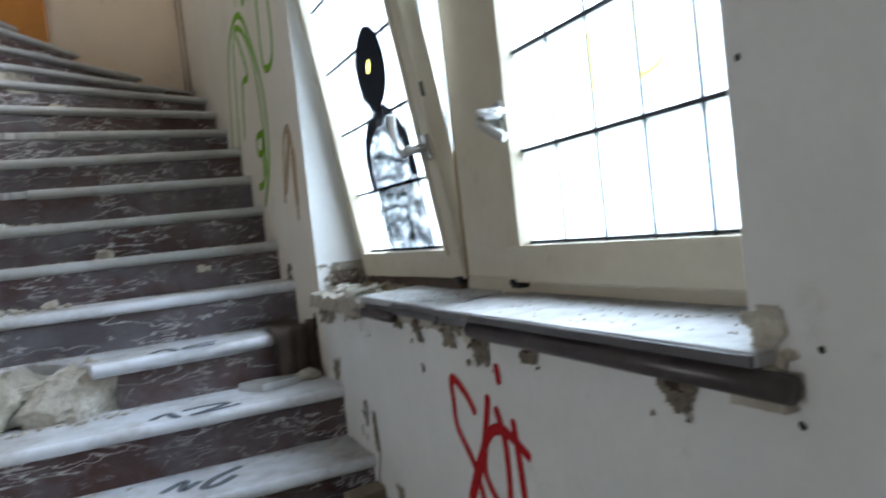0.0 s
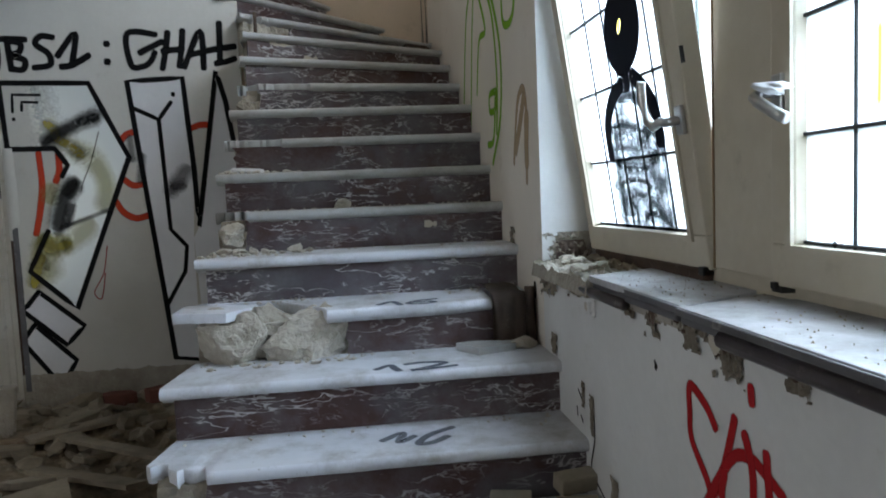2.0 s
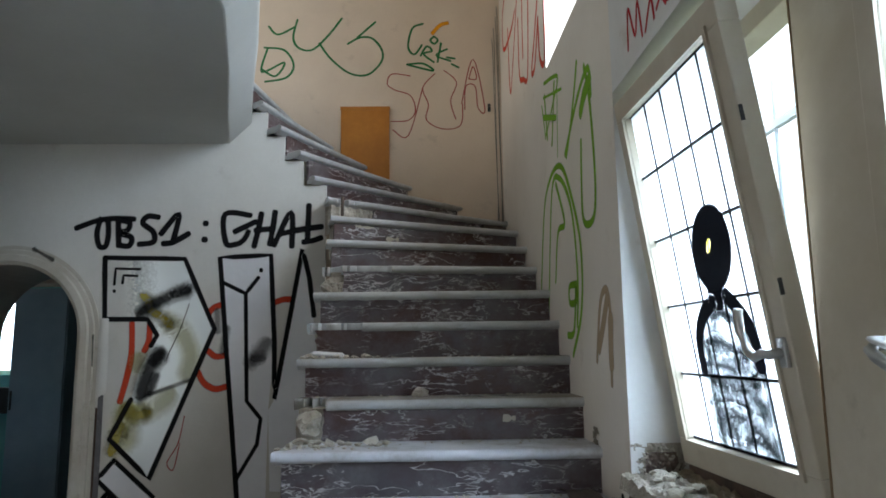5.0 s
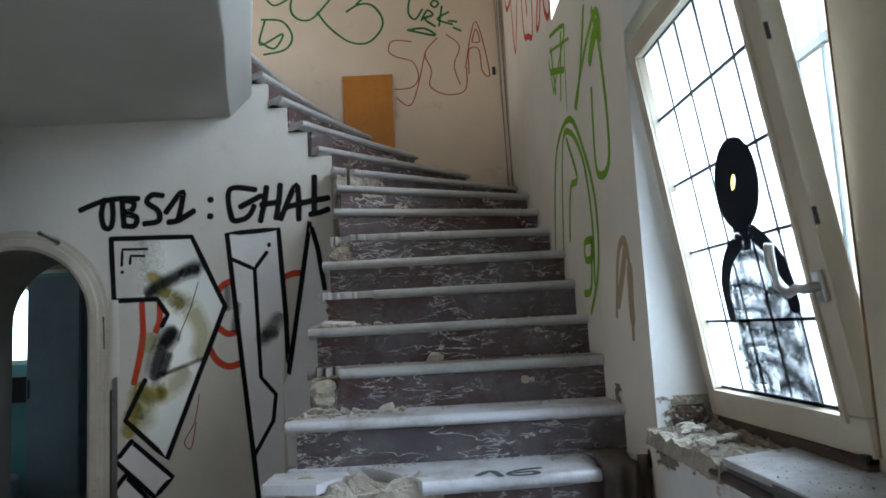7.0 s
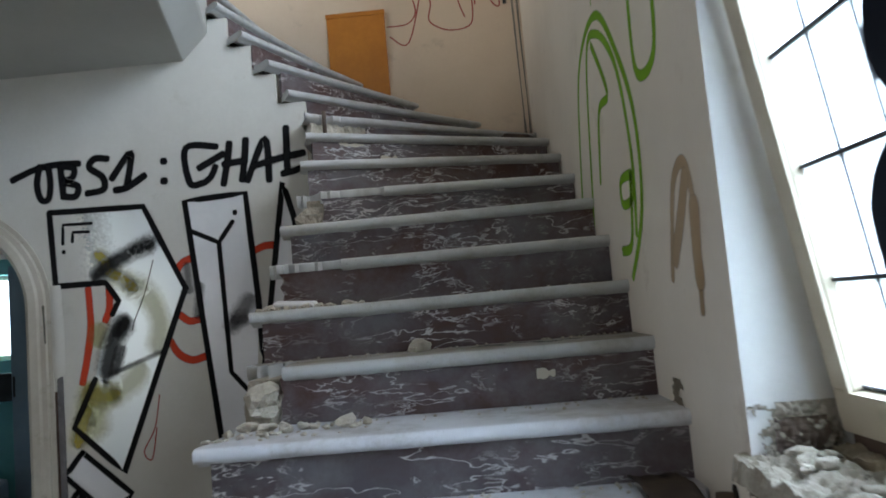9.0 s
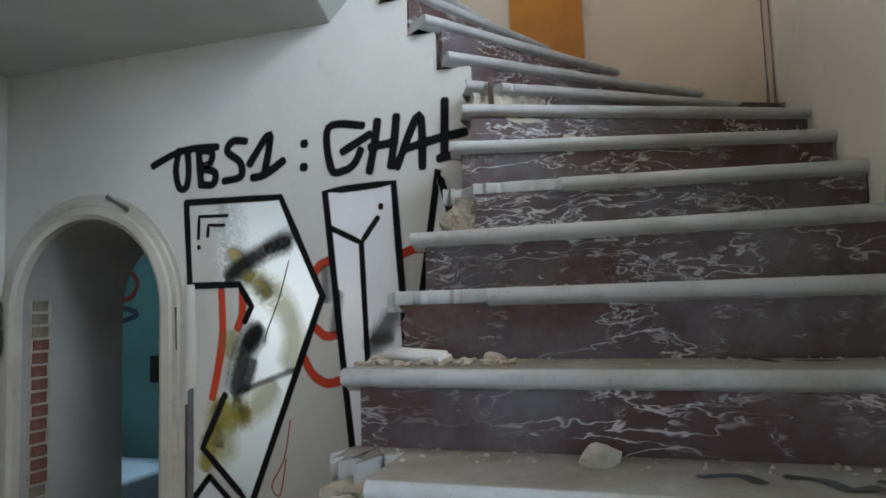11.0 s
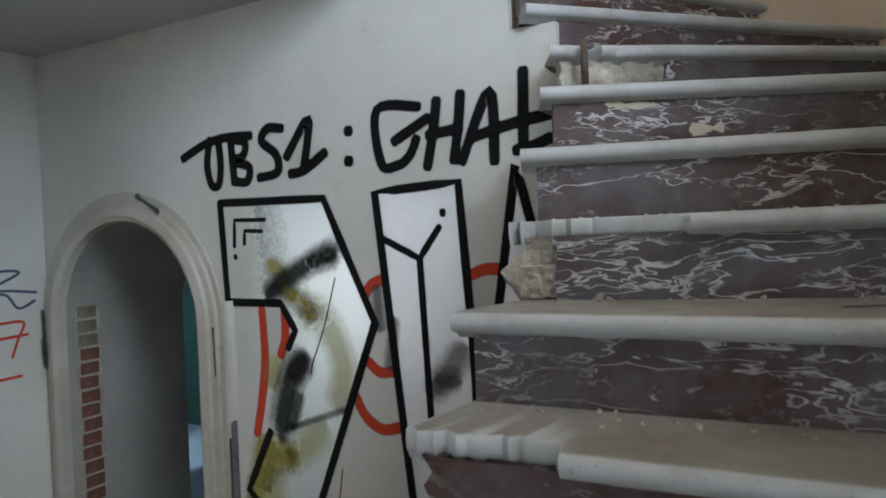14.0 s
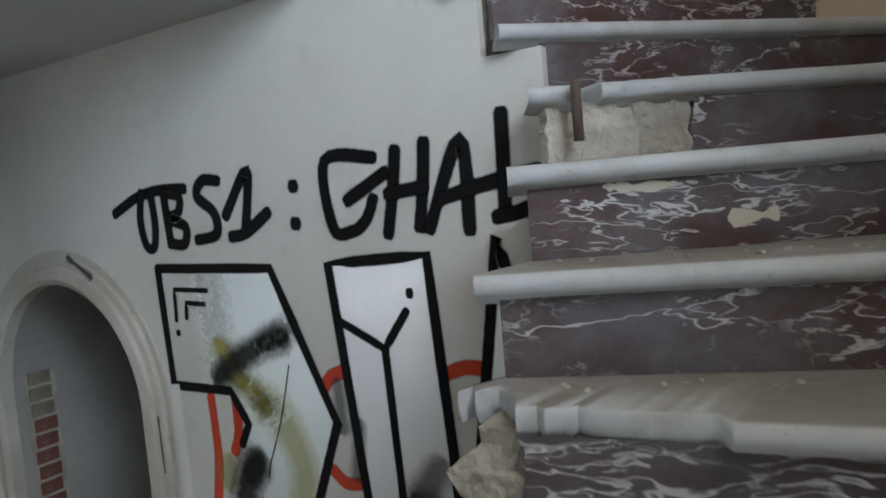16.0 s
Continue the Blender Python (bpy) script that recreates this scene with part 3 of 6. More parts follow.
def mortar_fill(k, s0, s1, z0, z1, seed):
    """Rough mortar that fills a gap in a riser."""
    a, b = LINES[k]
    d = (b - a).normalized()
    nrm = Vector((d.y, -d.x))
    bm = bmesh.new()
    nx, nz = 26, 14
    rows = []
    for j in range(nz + 1):
        row = []
        for i in range(nx + 1):
            u, v = i / nx, j / nz
            bulge = 0.012 * noise.noise(Vector((u * 5, v * 3, seed))) + 0.004 * noise.noise(Vector((u * 9, v * 6, seed)))
            rim = 0.03 if i in (0, nx) or j in (0, nz) else 0.0
            q = a + d * (s0 + (s1 - s0) * (u + 0.03 * noise.noise(Vector((v * 6, seed, 2))))) - nrm * (LAP + 0.008 - bulge + rim)
            row.append(bm.verts.new((q.x, q.y, z0 + (z1 - z0) * v)))
        rows.append(row)
    for a_, b_ in zip(rows, rows[1:]):
        for i in range(nx):
            bm.faces.new((a_[i], a_[i + 1], b_[i + 1], b_[i]))
    return bm


def gap_fill(k, s0, s1, lo, hi, mat_, seed):
    base = (k - 1) * RISE + LIFT_Z
    part("mortar_fill", mortar_fill(k, s0, s1, base + lo, base + hi, seed), mat_, staircase, "rough mortar where the riser is missing")


gap_fill(15, 0.0, 0.22, 0.0, 0.14, CHALK, 1.0)
gap_fill(15, 0.2, 0.34, 0.0, 0.14, MORTAR, 2.0)
gap_fill(4, 0.0, 0.15, 0.0, 0.14, MORTAR, 3.0)
gap_fill(12, 0.0, 0.1, 0.0, 0.08, MORTAR, 4.0)
gap_fill(6, 0.03, 0.5, 0.0, 0.14, CHALK, 6.0)
gap_fill(8, 0.0, 0.13, 0.0, 0.1, MORTAR, 5.0)

# ---- window ----
FX0, FX1 = 1.12, 1.2
window_1 = thing("window_1", "cream painted two-leaf window with leaded milky panes, one leaf tilted in", "window", (0, 0, 0), kind="structure")
part("window_frame", boxes((FX0, WY0, WZ0, FX1, WY0 + 0.03, WZ1), (FX0, WY1 - 0.03, WZ0, FX1, WY1, WZ1), (FX0, WY0 + 0.03, WZ0, FX1, WY1 - 0.03, WZ0 + 0.09),
                           (FX0, WY0 + 0.03, WZ1 - 0.06, FX1, WY1 - 0.03, WZ1), (FX0 - 0.012, 1.83, WZ0 + 0.09, FX1, 2.075, WZ1 - 0.06), bevel=0.004), FRAME_PAINT, window_1)

# Thin strips: the post's ochre edge, with the gap's shadow put into the brown.
part("gap_line", boxes((FX0 - 0.0135, 1.822, WZ0 + 0.09, FX0 + 0.02, 1.8295, WZ1 - 0.06)), EDGE_AND_GAP, window_1, "brown strip for the post's ochre edge and shadow gap")
part("gap_line", boxes((FX0 - 0.0135, 2.0755, WZ0 + 0.09, FX0 + 0.02, 2.081, WZ1 - 0.06)), EDGE_AND_GAP, window_1, "brown strip for the post's ochre edge and shadow gap")
part("catch", boxes((FX0 - 0.03, 1.785, 1.228, FX0 - 0.001, 1.82, 1.243), (FX0 - 0.04, 1.795, 1.236, FX0 - 0.028, 1.81, 1.25), bevel=0.002), BLACK_PLASTIC, window_1, "dark iron catch")
part("catch", boxes((FX0 - 0.03, 2.1, 1.228, FX0 - 0.001, 2.125, 1.25), bevel=0.002), BLACK_PLASTIC, window_1, "dark iron catch")

GW, GH, STILE = 0.646, 1.1, 0.075


def leaf(m, name, tilt_label, GW=GW, GH=GH):
    """A leaf in its own plane: y to the window's far side, z up from its bottom edge; m lays it into the wall."""
    top = part(name, boxes((-0.028, 0, 0, 0.028, GW + 2 * STILE, STILE + 0.01), (-0.028, 0, GH + STILE, 0.028, GW + 2 * STILE, GH + 2 * STILE),
                           (-0.028, 0, STILE + 0.01, 0.028, STILE, GH + STILE), (-0.028, GW + STILE, STILE + 0.01, 0.028, GW + 2 * STILE, GH + STILE), bevel=0.005), FRAME_PAINT, window_1, tilt_label)
    top.matrix_world = m
    bead = part("glazing_bead", boxes((-0.036, STILE - 0.016, STILE - 0.006, -0.0285, STILE, GH + STILE + 0.016), (-0.036, GW + STILE, STILE - 0.006, -0.0285, GW + STILE + 0.016, GH + STILE + 0.016),
                                      (-0.036, STILE, STILE - 0.006, -0.0285, GW + STILE, STILE + 0.01), (-0.036, STILE, GH + STILE, -0.0285, GW + STILE, GH + STILE + 0.016)), FRAME_PAINT, top)
    bars = [STILE] + [STILE + GW - 0.1335 * k for k in (4, 3, 2, 1)] + [STILE + GW]
    for y0, y1 in zip(bars, bars[1:]):
        for j in range(5):
            z0 = STILE + GH * j / 5
            p = part("pane", boxes((-0.003, y0 + 0.002, z0 + 0.002, 0.003, y1 - 0.002, z0 + GH / 5 - 0.002)), GLASS, top)
            p.visible_shadow = False
    for y0 in bars[1:-1]:
        part("lead_bar", boxes((-0.007, y0 - 0.0026, STILE, 0.007, y0 + 0.0026, STILE + GH)), LEAD, top)
    for z0 in (STILE + 0.012, GH + STILE - 0.003):
        part("lead_bar", boxes((-0.0085, STILE, z0, 0.0085, STILE + GW, z0 + 0.006)), LEAD, top)
    for j in range(1, 5):
        part("lead_bar", boxes((-0.0085, STILE, STILE + GH * j / 5 - 0.0036, 0.0085, STILE + GW, STILE + GH * j / 5 + 0.0036)), LEAD, top)
    return top


def handle(top, y, z, turned):
    h = part("window_handle", boxes((-0.042, y - 0.016, z - 0.035, -0.03, y + 0.016, z + 0.035), bevel=0.004), STEEL, top, "worn steel window handle")
    stem = [(-0.035, y, z), (-0.075, y, z)]
    if turned:  # raised lever with a curled end
        lever = stem + [(-0.082, y + 0.01, z + 0.005), (-0.085, y + 0.04, z - 0.004), (-0.085, y + 0.07, z + 0.015), (-0.085, y + 0.085, z + 0.06), (-0.08, y + 0.088, z + 0.1), (-0.078, y + 0.084, z + 0.112)]
    else:
        lever = stem + [(-0.085, y + 0.0, z - 0.01), (-0.09, y - 0.02, z - 0.02), (-0.09, y - 0.07, z - 0.045), (-0.085, y - 0.1, z - 0.06)]
    part("lever", rounded(lever, 0.0115, (0.2, 0.3, 1)), STEEL, h, smooth=True)


TILT_IN = 8.3
left_leaf = leaf(pose(1.12, 2.164, 1.32, 0, 0, 1.6) @ pose(0, 0, 0, 0, -TILT_IN, 0) @ pose(0, -STILE, -STILE), "tilted_leaf", "window leaf tilted inwards at its top")
handle(left_leaf, 0.025, 0.37, True)
for z in (0.5, 0.92):
    part("latch_plate", boxes((-0.026, -0.003, z, -0.016, 0.0005, z + 0.04), bevel=0.001), BLACK_PLASTIC, left_leaf, "dark latch plate in the leaf's edge")
right_leaf = leaf(pose(1.117, 1.07 - STILE, 1.317 - STILE), "closed_leaf", "closed window leaf", 0.675, 1.1)
handle(right_leaf, 0.675 + 1.5 * STILE, 0.38, False)

# the dark figure daubed on the tilted panes: an oval over a banded body
PAINT_NAVY = spray("navy_glass_paint", (0.006, 0.009, 0.018), 1.0, 0.2)
PAINT_GREY = stained("thin_black_wash", (0.015, 0.015, 0.016))


def ribbon(bm, pts, width, smooth, lay, fuzzy=False, ragged=0.12):
    """A flat stroke along pts; its layer 'cover' falls to nothing at the edges. lay() puts (u, v) into the world."""
    p = [Vector(q) for q in pts]
    if smooth and len(p) > 2:
        fine = []
        for i in range(len(p) - 1):
            a, b, c, d = p[max(i - 1, 0)], p[i], p[i + 1], p[min(i + 2, len(p) - 1)]
            for s in range(6):
                t = s / 6
                fine.append(0.5 * ((2 * b) + (c - a) * t + (2 * a - 5 * b + 4 * c - d) * t * t + (3 * b - a - 3 * c + d) * t ** 3))
        p = fine + [p[-1]]
    else:
        fine = []
        for a, b in zip(p, p[1:]):
            fine += [a.lerp(b, s / 4) for s in range(4)]
        p = fine + [p[-1]]
    w = width / 2
    rows = []
    first, last = (p[1] - p[0]).normalized(), (p[-1] - p[-2]).normalized()
    seq = [(p[0] - first * w * 1.0, first, 0.0, 0.5), (p[0] - first * w * 0.6, first, 0.8, 0.8)]
    for i, q in enumerate(p):
        d = p[min(i + 1, len(p) - 1)] - p[max(i - 1, 0)]
        seq.append((q, d.normalized() if d.length > 1e-6 else first, 1.0, 1.0))
    seq += [(p[-1] + last * w * 0.6, last, 0.8, 0.8), (p[-1] + last * w * 1.0, last, 0.0, 0.5)]
    layer = bm.verts.layers.float.get("cover") or bm.verts.layers.float.new("cover")
    for i, (q, d, c, k) in enumerate(seq):
        side = Vector((-d.y, d.x))
        wob = 1 + ragged * noise.noise(Vector((q.x * 9 * (1 + 8 * (ragged > 0.2)), q.y * 9 * (1 + 8 * (ragged > 0.2)), width * 50)))
        row = []
        for o, cc in (((-1.4, 0), (-0.72, 1), (0, 1), (0.72, 1), (1.4, 0)) if not fuzzy else ((-1.7, 0), (-0.8, 0.5), (0, 1), (0.8, 0.5), (1.7, 0))):
            v = bm.verts.new(lay(q + side * (o * w * k * wob)))
            v[layer] = c * cc
            row.append(v)
        rows.append(row)
    for a, b in zip(rows, rows[1:]):
        for k in range(4):
            bm.faces.new((a[k], a[k + 1], b[k + 1], b[k]))


def leaf_paint(name, mat_, strokes, depth):
    bm = bmesh.new()
    for pts, w in strokes:
        ribbon(bm, pts, w, 1, lambda q: (depth, STILE + GW * (1 - q.x / GW), STILE + q.y), mat_ is not PAINT_NAVY)
    return part(name, bm, mat_, left_leaf, "black paint daubed on the panes")


def uv(*pts):
    return [(GW * a, GH * b / 5) for a, b in pts]


leaf_paint("glass_paint", PAINT_NAVY, [(uv((0.58, 2.24), (0.57, 2.14), (0.567, 2.0)), 0.08), (uv((0.525, 1.975), (0.403, 1.81), (0.307, 1.482), (0.297, 1.058)), 0.04), (uv((0.657, 2.027), (0.775, 1.732), (0.82, 1.44), (0.821, 1.15)), 0.043)], -0.0106)
bm = bmesh.new()
cover = bm.verts.layers.float.new("cover")
rings = []
for i in range(40):  # an oval with a small bright eye left open
    a = math.tau * i / 40
    out_ = Vector((0.615 + 0.185 * math.cos(a) + 0.03 * math.sin(a), 2.64 + 0.55 * math.sin(a)))
    eye_ = Vector((0.6 + 0.013 * math.cos(a) + 0.016 * math.sin(a), 2.68 + 0.07 * math.sin(a)))
    row = []
    for r_, c_ in ((0.0, 0.0), (0.1, 0.9), (0.55, 1.0), (0.66, 0.62), (0.76, 1.0), (0.92, 1.0), (1.05, 0.0)):
        q = eye_.lerp(out_, r_)
        v = bm.verts.new((-0.0112, STILE + GW * (1 - q.x), STILE + GH * q.y / 5))
        v[cover] = c_
        row.append(v)
    rings.append(row)
for a_, b_ in zip(rings, rings[1:] + rings[:1]):
    for k in range(6):
        bm.faces.new((a_[k], a_[k + 1], b_[k + 1], b_[k]))
part("glass_paint", bm, PAINT_NAVY, left_leaf, "dark oval painted on the panes")
leaf_paint("glass_wash", PAINT_GREY, [(uv((0.483, 1.806), (0.625, 1.799), (0.704, 1.686)), 0.03), (uv((0.323, 1.417), (0.48, 1.463), (0.633, 1.339)), 0.04), (uv((0.309, 1.117), (0.481, 1.15), (0.621, 1.075)), 0.035), (uv((0.762, 1.662), (0.775, 1.454), (0.684, 1.326)), 0.05), (uv((0.64, 1.178), (0.757, 1.258), (0.793, 1.101), (0.697, 1.013)), 0.055), (uv((0.376, 0.932), (0.578, 0.838), (0.764, 0.931)), 0.05), (uv((0.296, 0.637), (0.516, 0.702), (0.68, 0.63)), 0.045), (uv((0.71, 0.707), (0.795, 0.661), (0.739, 0.509)), 0.055), (uv((0.303, 0.399), (0.519, 0.511), (0.706, 0.405)), 0.045), (uv((0.326, 0.227), (0.473, 0.367), (0.491, 0.151)), 0.05), (uv((0.566, 0.17), (0.688, 0.301), (0.784, 0.152)), 0.06), (uv((0.39, 1.341), (0.364, 0.874), (0.359, 0.291)), 0.04)], -0.0104)
leaf_paint("smoky_film", SMOKE_GLASS, [(uv((0.45, 1.72), (0.6, 1.76), (0.7, 1.62)), 0.1), (uv((0.36, 1.42), (0.55, 1.4), (0.7, 1.3)), 0.09), (uv((0.4, 1.0), (0.58, 1.02), (0.74, 0.92)), 0.08), (uv((0.36, 0.62), (0.55, 0.6), (0.76, 0.55)), 0.08), (uv((0.4, 0.2), (0.6, 0.22), (0.78, 0.18)), 0.1), (uv((0.345, 1.5), (0.35, 0.9), (0.355, 0.12)), 0.06), (uv((0.82, 1.2), (0.815, 0.66), (0.81, 0.12)), 0.05), (uv((0.5, 1.75), (0.47, 1.45)), 0.09), (uv((0.42, 0.9), (0.62, 0.86), (0.74, 0.74)), 0.08), (uv((0.38, 0.45), (0.55, 0.46), (0.74, 0.28)), 0.08), (uv((0.4, 1.3), (0.55, 1.28), (0.68, 1.15)), 0.07), (uv((0.72, 1.6), (0.74, 1.35)), 0.07)], -0.0102)
leaf_paint("glass_yellow", YELLOW_GLASS, [(uv((0.612, 2.8), (0.595, 2.68), (0.592, 2.58)), 0.045)], -0.0106)
bm = bmesh.new()
for pts, w in [([(1.551, 1.690), (1.551, 1.627), (1.552, 1.574)], 0.03), ([(1.460, 1.713), (1.459, 1.634), (1.456, 1.591)], 0.014), ([(1.324, 1.743), (1.321, 1.711), (1.323, 1.669)], 0.02), ([(1.329, 1.606), (1.301, 1.611), (1.270, 1.633), (1.252, 1.692)], 0.02), ([(1.189, 1.693), (1.194, 1.624)], 0.014)]:
    ribbon(bm, pts, w, 1, lambda q: (-0.0106, STILE + q.x - 1.07, STILE + q.y - 1.317), True)
part("glass_paint", bm, YELLOW_GLASS, right_leaf, "yellow paint on the panes")

# outer grille and what lies beyond
grille = thing("window_grille", "pale blue-grey steel window bars outside the panes", "window bars", (1.5, 1.9, 1.1))
for i in range(16):
    y = 0.8 + i * 0.15
    part("bar", rounded([(0, y - 1.9, 0), (0, y - 1.9, 1.5)], 0.009, (1, 0.1, 0)), GRILLE, grille)
for z in (0.06, 1.3):
    part("rail", boxes((-0.012, -1.2, z, 0.012, 1.25, z + 0.03)), GRILLE, grille)
for y in (-1.2, 1.22):
    part("bracket", boxes((-0.22, y, 0.0, 0.012, y + 0.03, 0.03)), GRILLE, grille)

# sill of light slabs on a dark moulded edge
sill = thing("window_sill", "cracked grey marble window sill on a dark broken stone moulding", "window sill", (0, 0, 0), kind="structure")


def sill_slab(y0, y1, x0, z, droop):
    bm = boxes((x0, y0, z - 0.018, FX0 + 0.01, y1, z), bevel=0.004)
    for v in bm.verts:
        v.co.z += droop * (v.co.y - y0)
        v.co.x += 0.006 * noise.noise(v.co * 9)
    return bm


SILL_Z = 1.216
part("slab", sill_slab(0.945, 1.79, 0.872, SILL_Z, 0.0), SILL_TOP, sill)
loose = part("slab", sill_slab(0.0, 0.53, -0.243, 0.0, 0.0), SILL_TOP, sill, "loose cracked sill slab")
for v in loose.data.vertices:
    v.co.x = min(v.co.x, 0.0)
    if v.co.y > 0.3:
        v.co.y += 0.09 * (v.co.x + 0.243) / 0.243
    else:
        v.co.y += 0.13 * (v.co.x + 0.243) / 0.243
loose.matrix_world = pose(1.13, 1.797, SILL_Z - 0.002, 0.4, 0, 0.8)
part("slab", prism([(0.885, 1.795), (1.13, 1.795), (1.13, 1.9)], SILL_Z - 0.022, SILL_Z - 0.004), SILL_TOP, sill)
# Front strips coloured dark: the backlit nose's shade is put into them.
part("slab_nose", boxes((0.8675, 0.948, SILL_Z - 0.0175, 0.8735, 1.788, SILL_Z - 0.0035), bevel=0.002), SILL_EDGE, sill, "front edge strip darkened for its shade")
part("slab_nose", boxes((0.8825, 1.81, SILL_Z - 0.0195, 0.8885, 2.315, SILL_Z - 0.0055), bevel=0.002), SILL_EDGE, sill, "front edge strip darkened for its shade")
part("under_slab", boxes((0.884, 0.95, SILL_Z - 0.038, 0.98, 1.8, SILL_Z - 0.02), bevel=0.006), SILL_EDGE, sill, "grey stone second lip")
part("under_slab", boxes((0.89, 1.83, SILL_Z - 0.04, 0.98, 2.33, SILL_Z - 0.022), bevel=0.006), SILL_EDGE, sill, "grey stone second lip")
part("under_slab", boxes((0.904, 1.79, SILL_Z - 0.06, 0.96, 2.36, SILL_Z - 0.04), bevel=0.003), MORTAR, sill)
part("moulding", rounded([(0.886, 0.915, 1.178), (0.886, 1.3, 1.178), (0.886, 1.645, 1.178)], 0.0165, (0, 0, 1)), RAIL_STONE, sill, "dark red stone half-round", True)
part("moulding", rounded([(0.888, 2.1, 1.17), (0.888, 2.41, 1.17)], 0.0145, (0, 0, 1)), RAIL_STONE, sill, "", True)


def rubble_strip(y0, y1, x0, x1, z, high, seed, nx=36, ny=10):
    """An uneven bed of broken mortar."""
    bm = bmesh.new()
    rows = []
    for i in range(nx + 1):
        row = []
        for j in range(ny + 1):
            y, x = y0 + (y1 - y0) * i / nx, x0 + (x1 - x0) * j / ny
            h = noise.noise(Vector((x * 18, y * 18, seed))) + 0.6 * noise.noise(Vector((x * 45, y * 45, seed)))
            edge = min(j, ny - j, i, nx - i)
            row.append(bm.verts.new((x + 0.008 * noise.noise(Vector((y * 40, 1, seed))), y, z + high * (h * 0.7 + 0.4) if edge else z - 0.03)))
        rows.append(row)
    for i in range(nx):
        for j in range(ny):
            bm.faces.new((rows[i][j], rows[i][j + 1], rows[i + 1][j + 1], rows[i + 1][j]))
    bmesh.ops.recalc_face_normals(bm, faces=bm.faces)
    return bm


part("rotten_rail", boxes((1.092, 2.1, 1.2, 1.1175, 2.87, 1.244), bevel=0.004), OLD_WOOD_AND_SHADE, sill, "dark rotten wood strip")
part("mortar_bed", rubble_strip(2.33, 2.93, 0.872, 1.13, 1.185, 0.035, 3.0, 60, 26), MORTAR, sill, "bare broken mortar where the slab is gone")
part("mortar_bed", rubble_strip(2.42, 2.89, 1.05, 1.094, 1.2, 0.035, 5.0), RUBBLE, sill)
part("mortar_bed", rubble_strip(0.925, 1.0, 0.885, 1.0, 1.18, 0.035, 8.0, 20, 20), CHALK, sill, "chalky broken mortar at the sill's end")


def spalled(name, lay, u0, u1, v0, v1, seed, mat_, home, label, thick=0.012, hold=0.0):
    """A ragged scab of bare mortar: relief fades to its uneven rim; lay(u, v, out) puts it on a wall."""
    bm = bmesh.new()
    n_u, n_v = max(10, int((u1 - u0) / 0.004)), max(10, int((v1 - v0) / 0.004))
    grid = {}
    for i in range(n_u + 1):
        for j in range(n_v + 1):
            a, b = i / n_u, j / n_v
            u, v = u0 + (u1 - u0) * a, v0 + (v1 - v0) * b
            rim = min(a, 1 - a, b * 0.8 + hold * 0.2) * 2.4 + 0.75 * noise.noise(Vector((u * 28, v * 28, seed))) + 0.35 * noise.noise(Vector((u * 80, v * 80, seed)))
            if rim > 0.3:
                h = thick * (0.25 + 0.5 * noise.noise(Vector((u * 40, v * 40, seed + 3))) + 0.4 * noise.noise(Vector((u * 110, v * 110, seed + 5))))
                grid[i, j] = bm.verts.new(lay(u, v, 0.001 + max(0.0, h)))
    for i in range(n_u):
        for j in range(n_v):
            c = [grid.get(k_) for k_ in ((i, j), (i + 1, j), (i + 1, j + 1), (i, j + 1))]
            if all(c):
                bm.faces.new(c)
    for v in [v for v in bm.verts if not v.link_faces]:
        bm.verts.remove(v)
    part(name, bm, mat_, home, label)


def on_right_wall(u, v, out_):
    return (WALL_X - out_, u, v)


# ragged mortar scabs under the sill; dark cores are painted as shaded holes
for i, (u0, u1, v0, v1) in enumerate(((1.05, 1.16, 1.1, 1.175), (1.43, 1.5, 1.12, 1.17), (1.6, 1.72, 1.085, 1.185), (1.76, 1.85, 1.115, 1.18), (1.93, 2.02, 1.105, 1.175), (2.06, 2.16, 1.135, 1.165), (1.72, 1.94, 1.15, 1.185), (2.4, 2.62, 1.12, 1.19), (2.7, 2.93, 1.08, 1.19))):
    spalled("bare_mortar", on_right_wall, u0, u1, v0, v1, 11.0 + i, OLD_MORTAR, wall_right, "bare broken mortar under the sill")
    spalled("bare_mortar", on_right_wall, u0 + (u1 - u0) * 0.25, u1 - (u1 - u0) * 0.2, v0 + (v1 - v0) * 0.45, v1, 31.0 + i, OLD_WOOD_AND_SHADE, wall_right, "dark core painted as the shade of a hole", 0.016)
spalled("plaster_flake", on_right_wall, 2.33, 2.42, 1.095, 1.15, 61.0, PLASTER_CLEAN, wall_right, "loose white plaster flake", 0.02, 1.0)
spalled("bare_mortar", on_right_wall, 0.925, 0.985, 1.17, 1.262, 71.0, CHALK, wall_right, "chalky broken plaster at the sill's end", 0.014, 0.4)
spalled("bare_brick", lambda u, v, out_: (u, WY1 - out_, v), 0.9, 1.12, 1.17, 1.305, 81.0, MORTAR, wall_right, "bare mortar and brick at the foot of the window reveal", 0.02, 1.0)
spalled("bare_brick", lambda u, v, out_: (u, WY1 - out_ - 0.004, v), 0.92, 1.1, 1.2, 1.275, 83.0, RUST, wall_right, "bare brick at the foot of the window reveal", 0.016, 1.0)
# flaked foot of the wall above the steps
for i, (u0, u1, v0, v1) in enumerate(((2.2, 2.28, 0.56, 0.68), (2.38, 2.43, 0.74, 0.86), (2.46, 2.5, 0.8, 0.88), (2.72, 2.82, 0.9, 0.97), (3.3, 3.42, 1.24, 1.31))):
    spalled("bare_mortar", on_right_wall, u0, u1, v0, v1, 91.0 + i, OLD_MORTAR, wall_right, "flaked plaster along the steps", 0.008, 1.0)

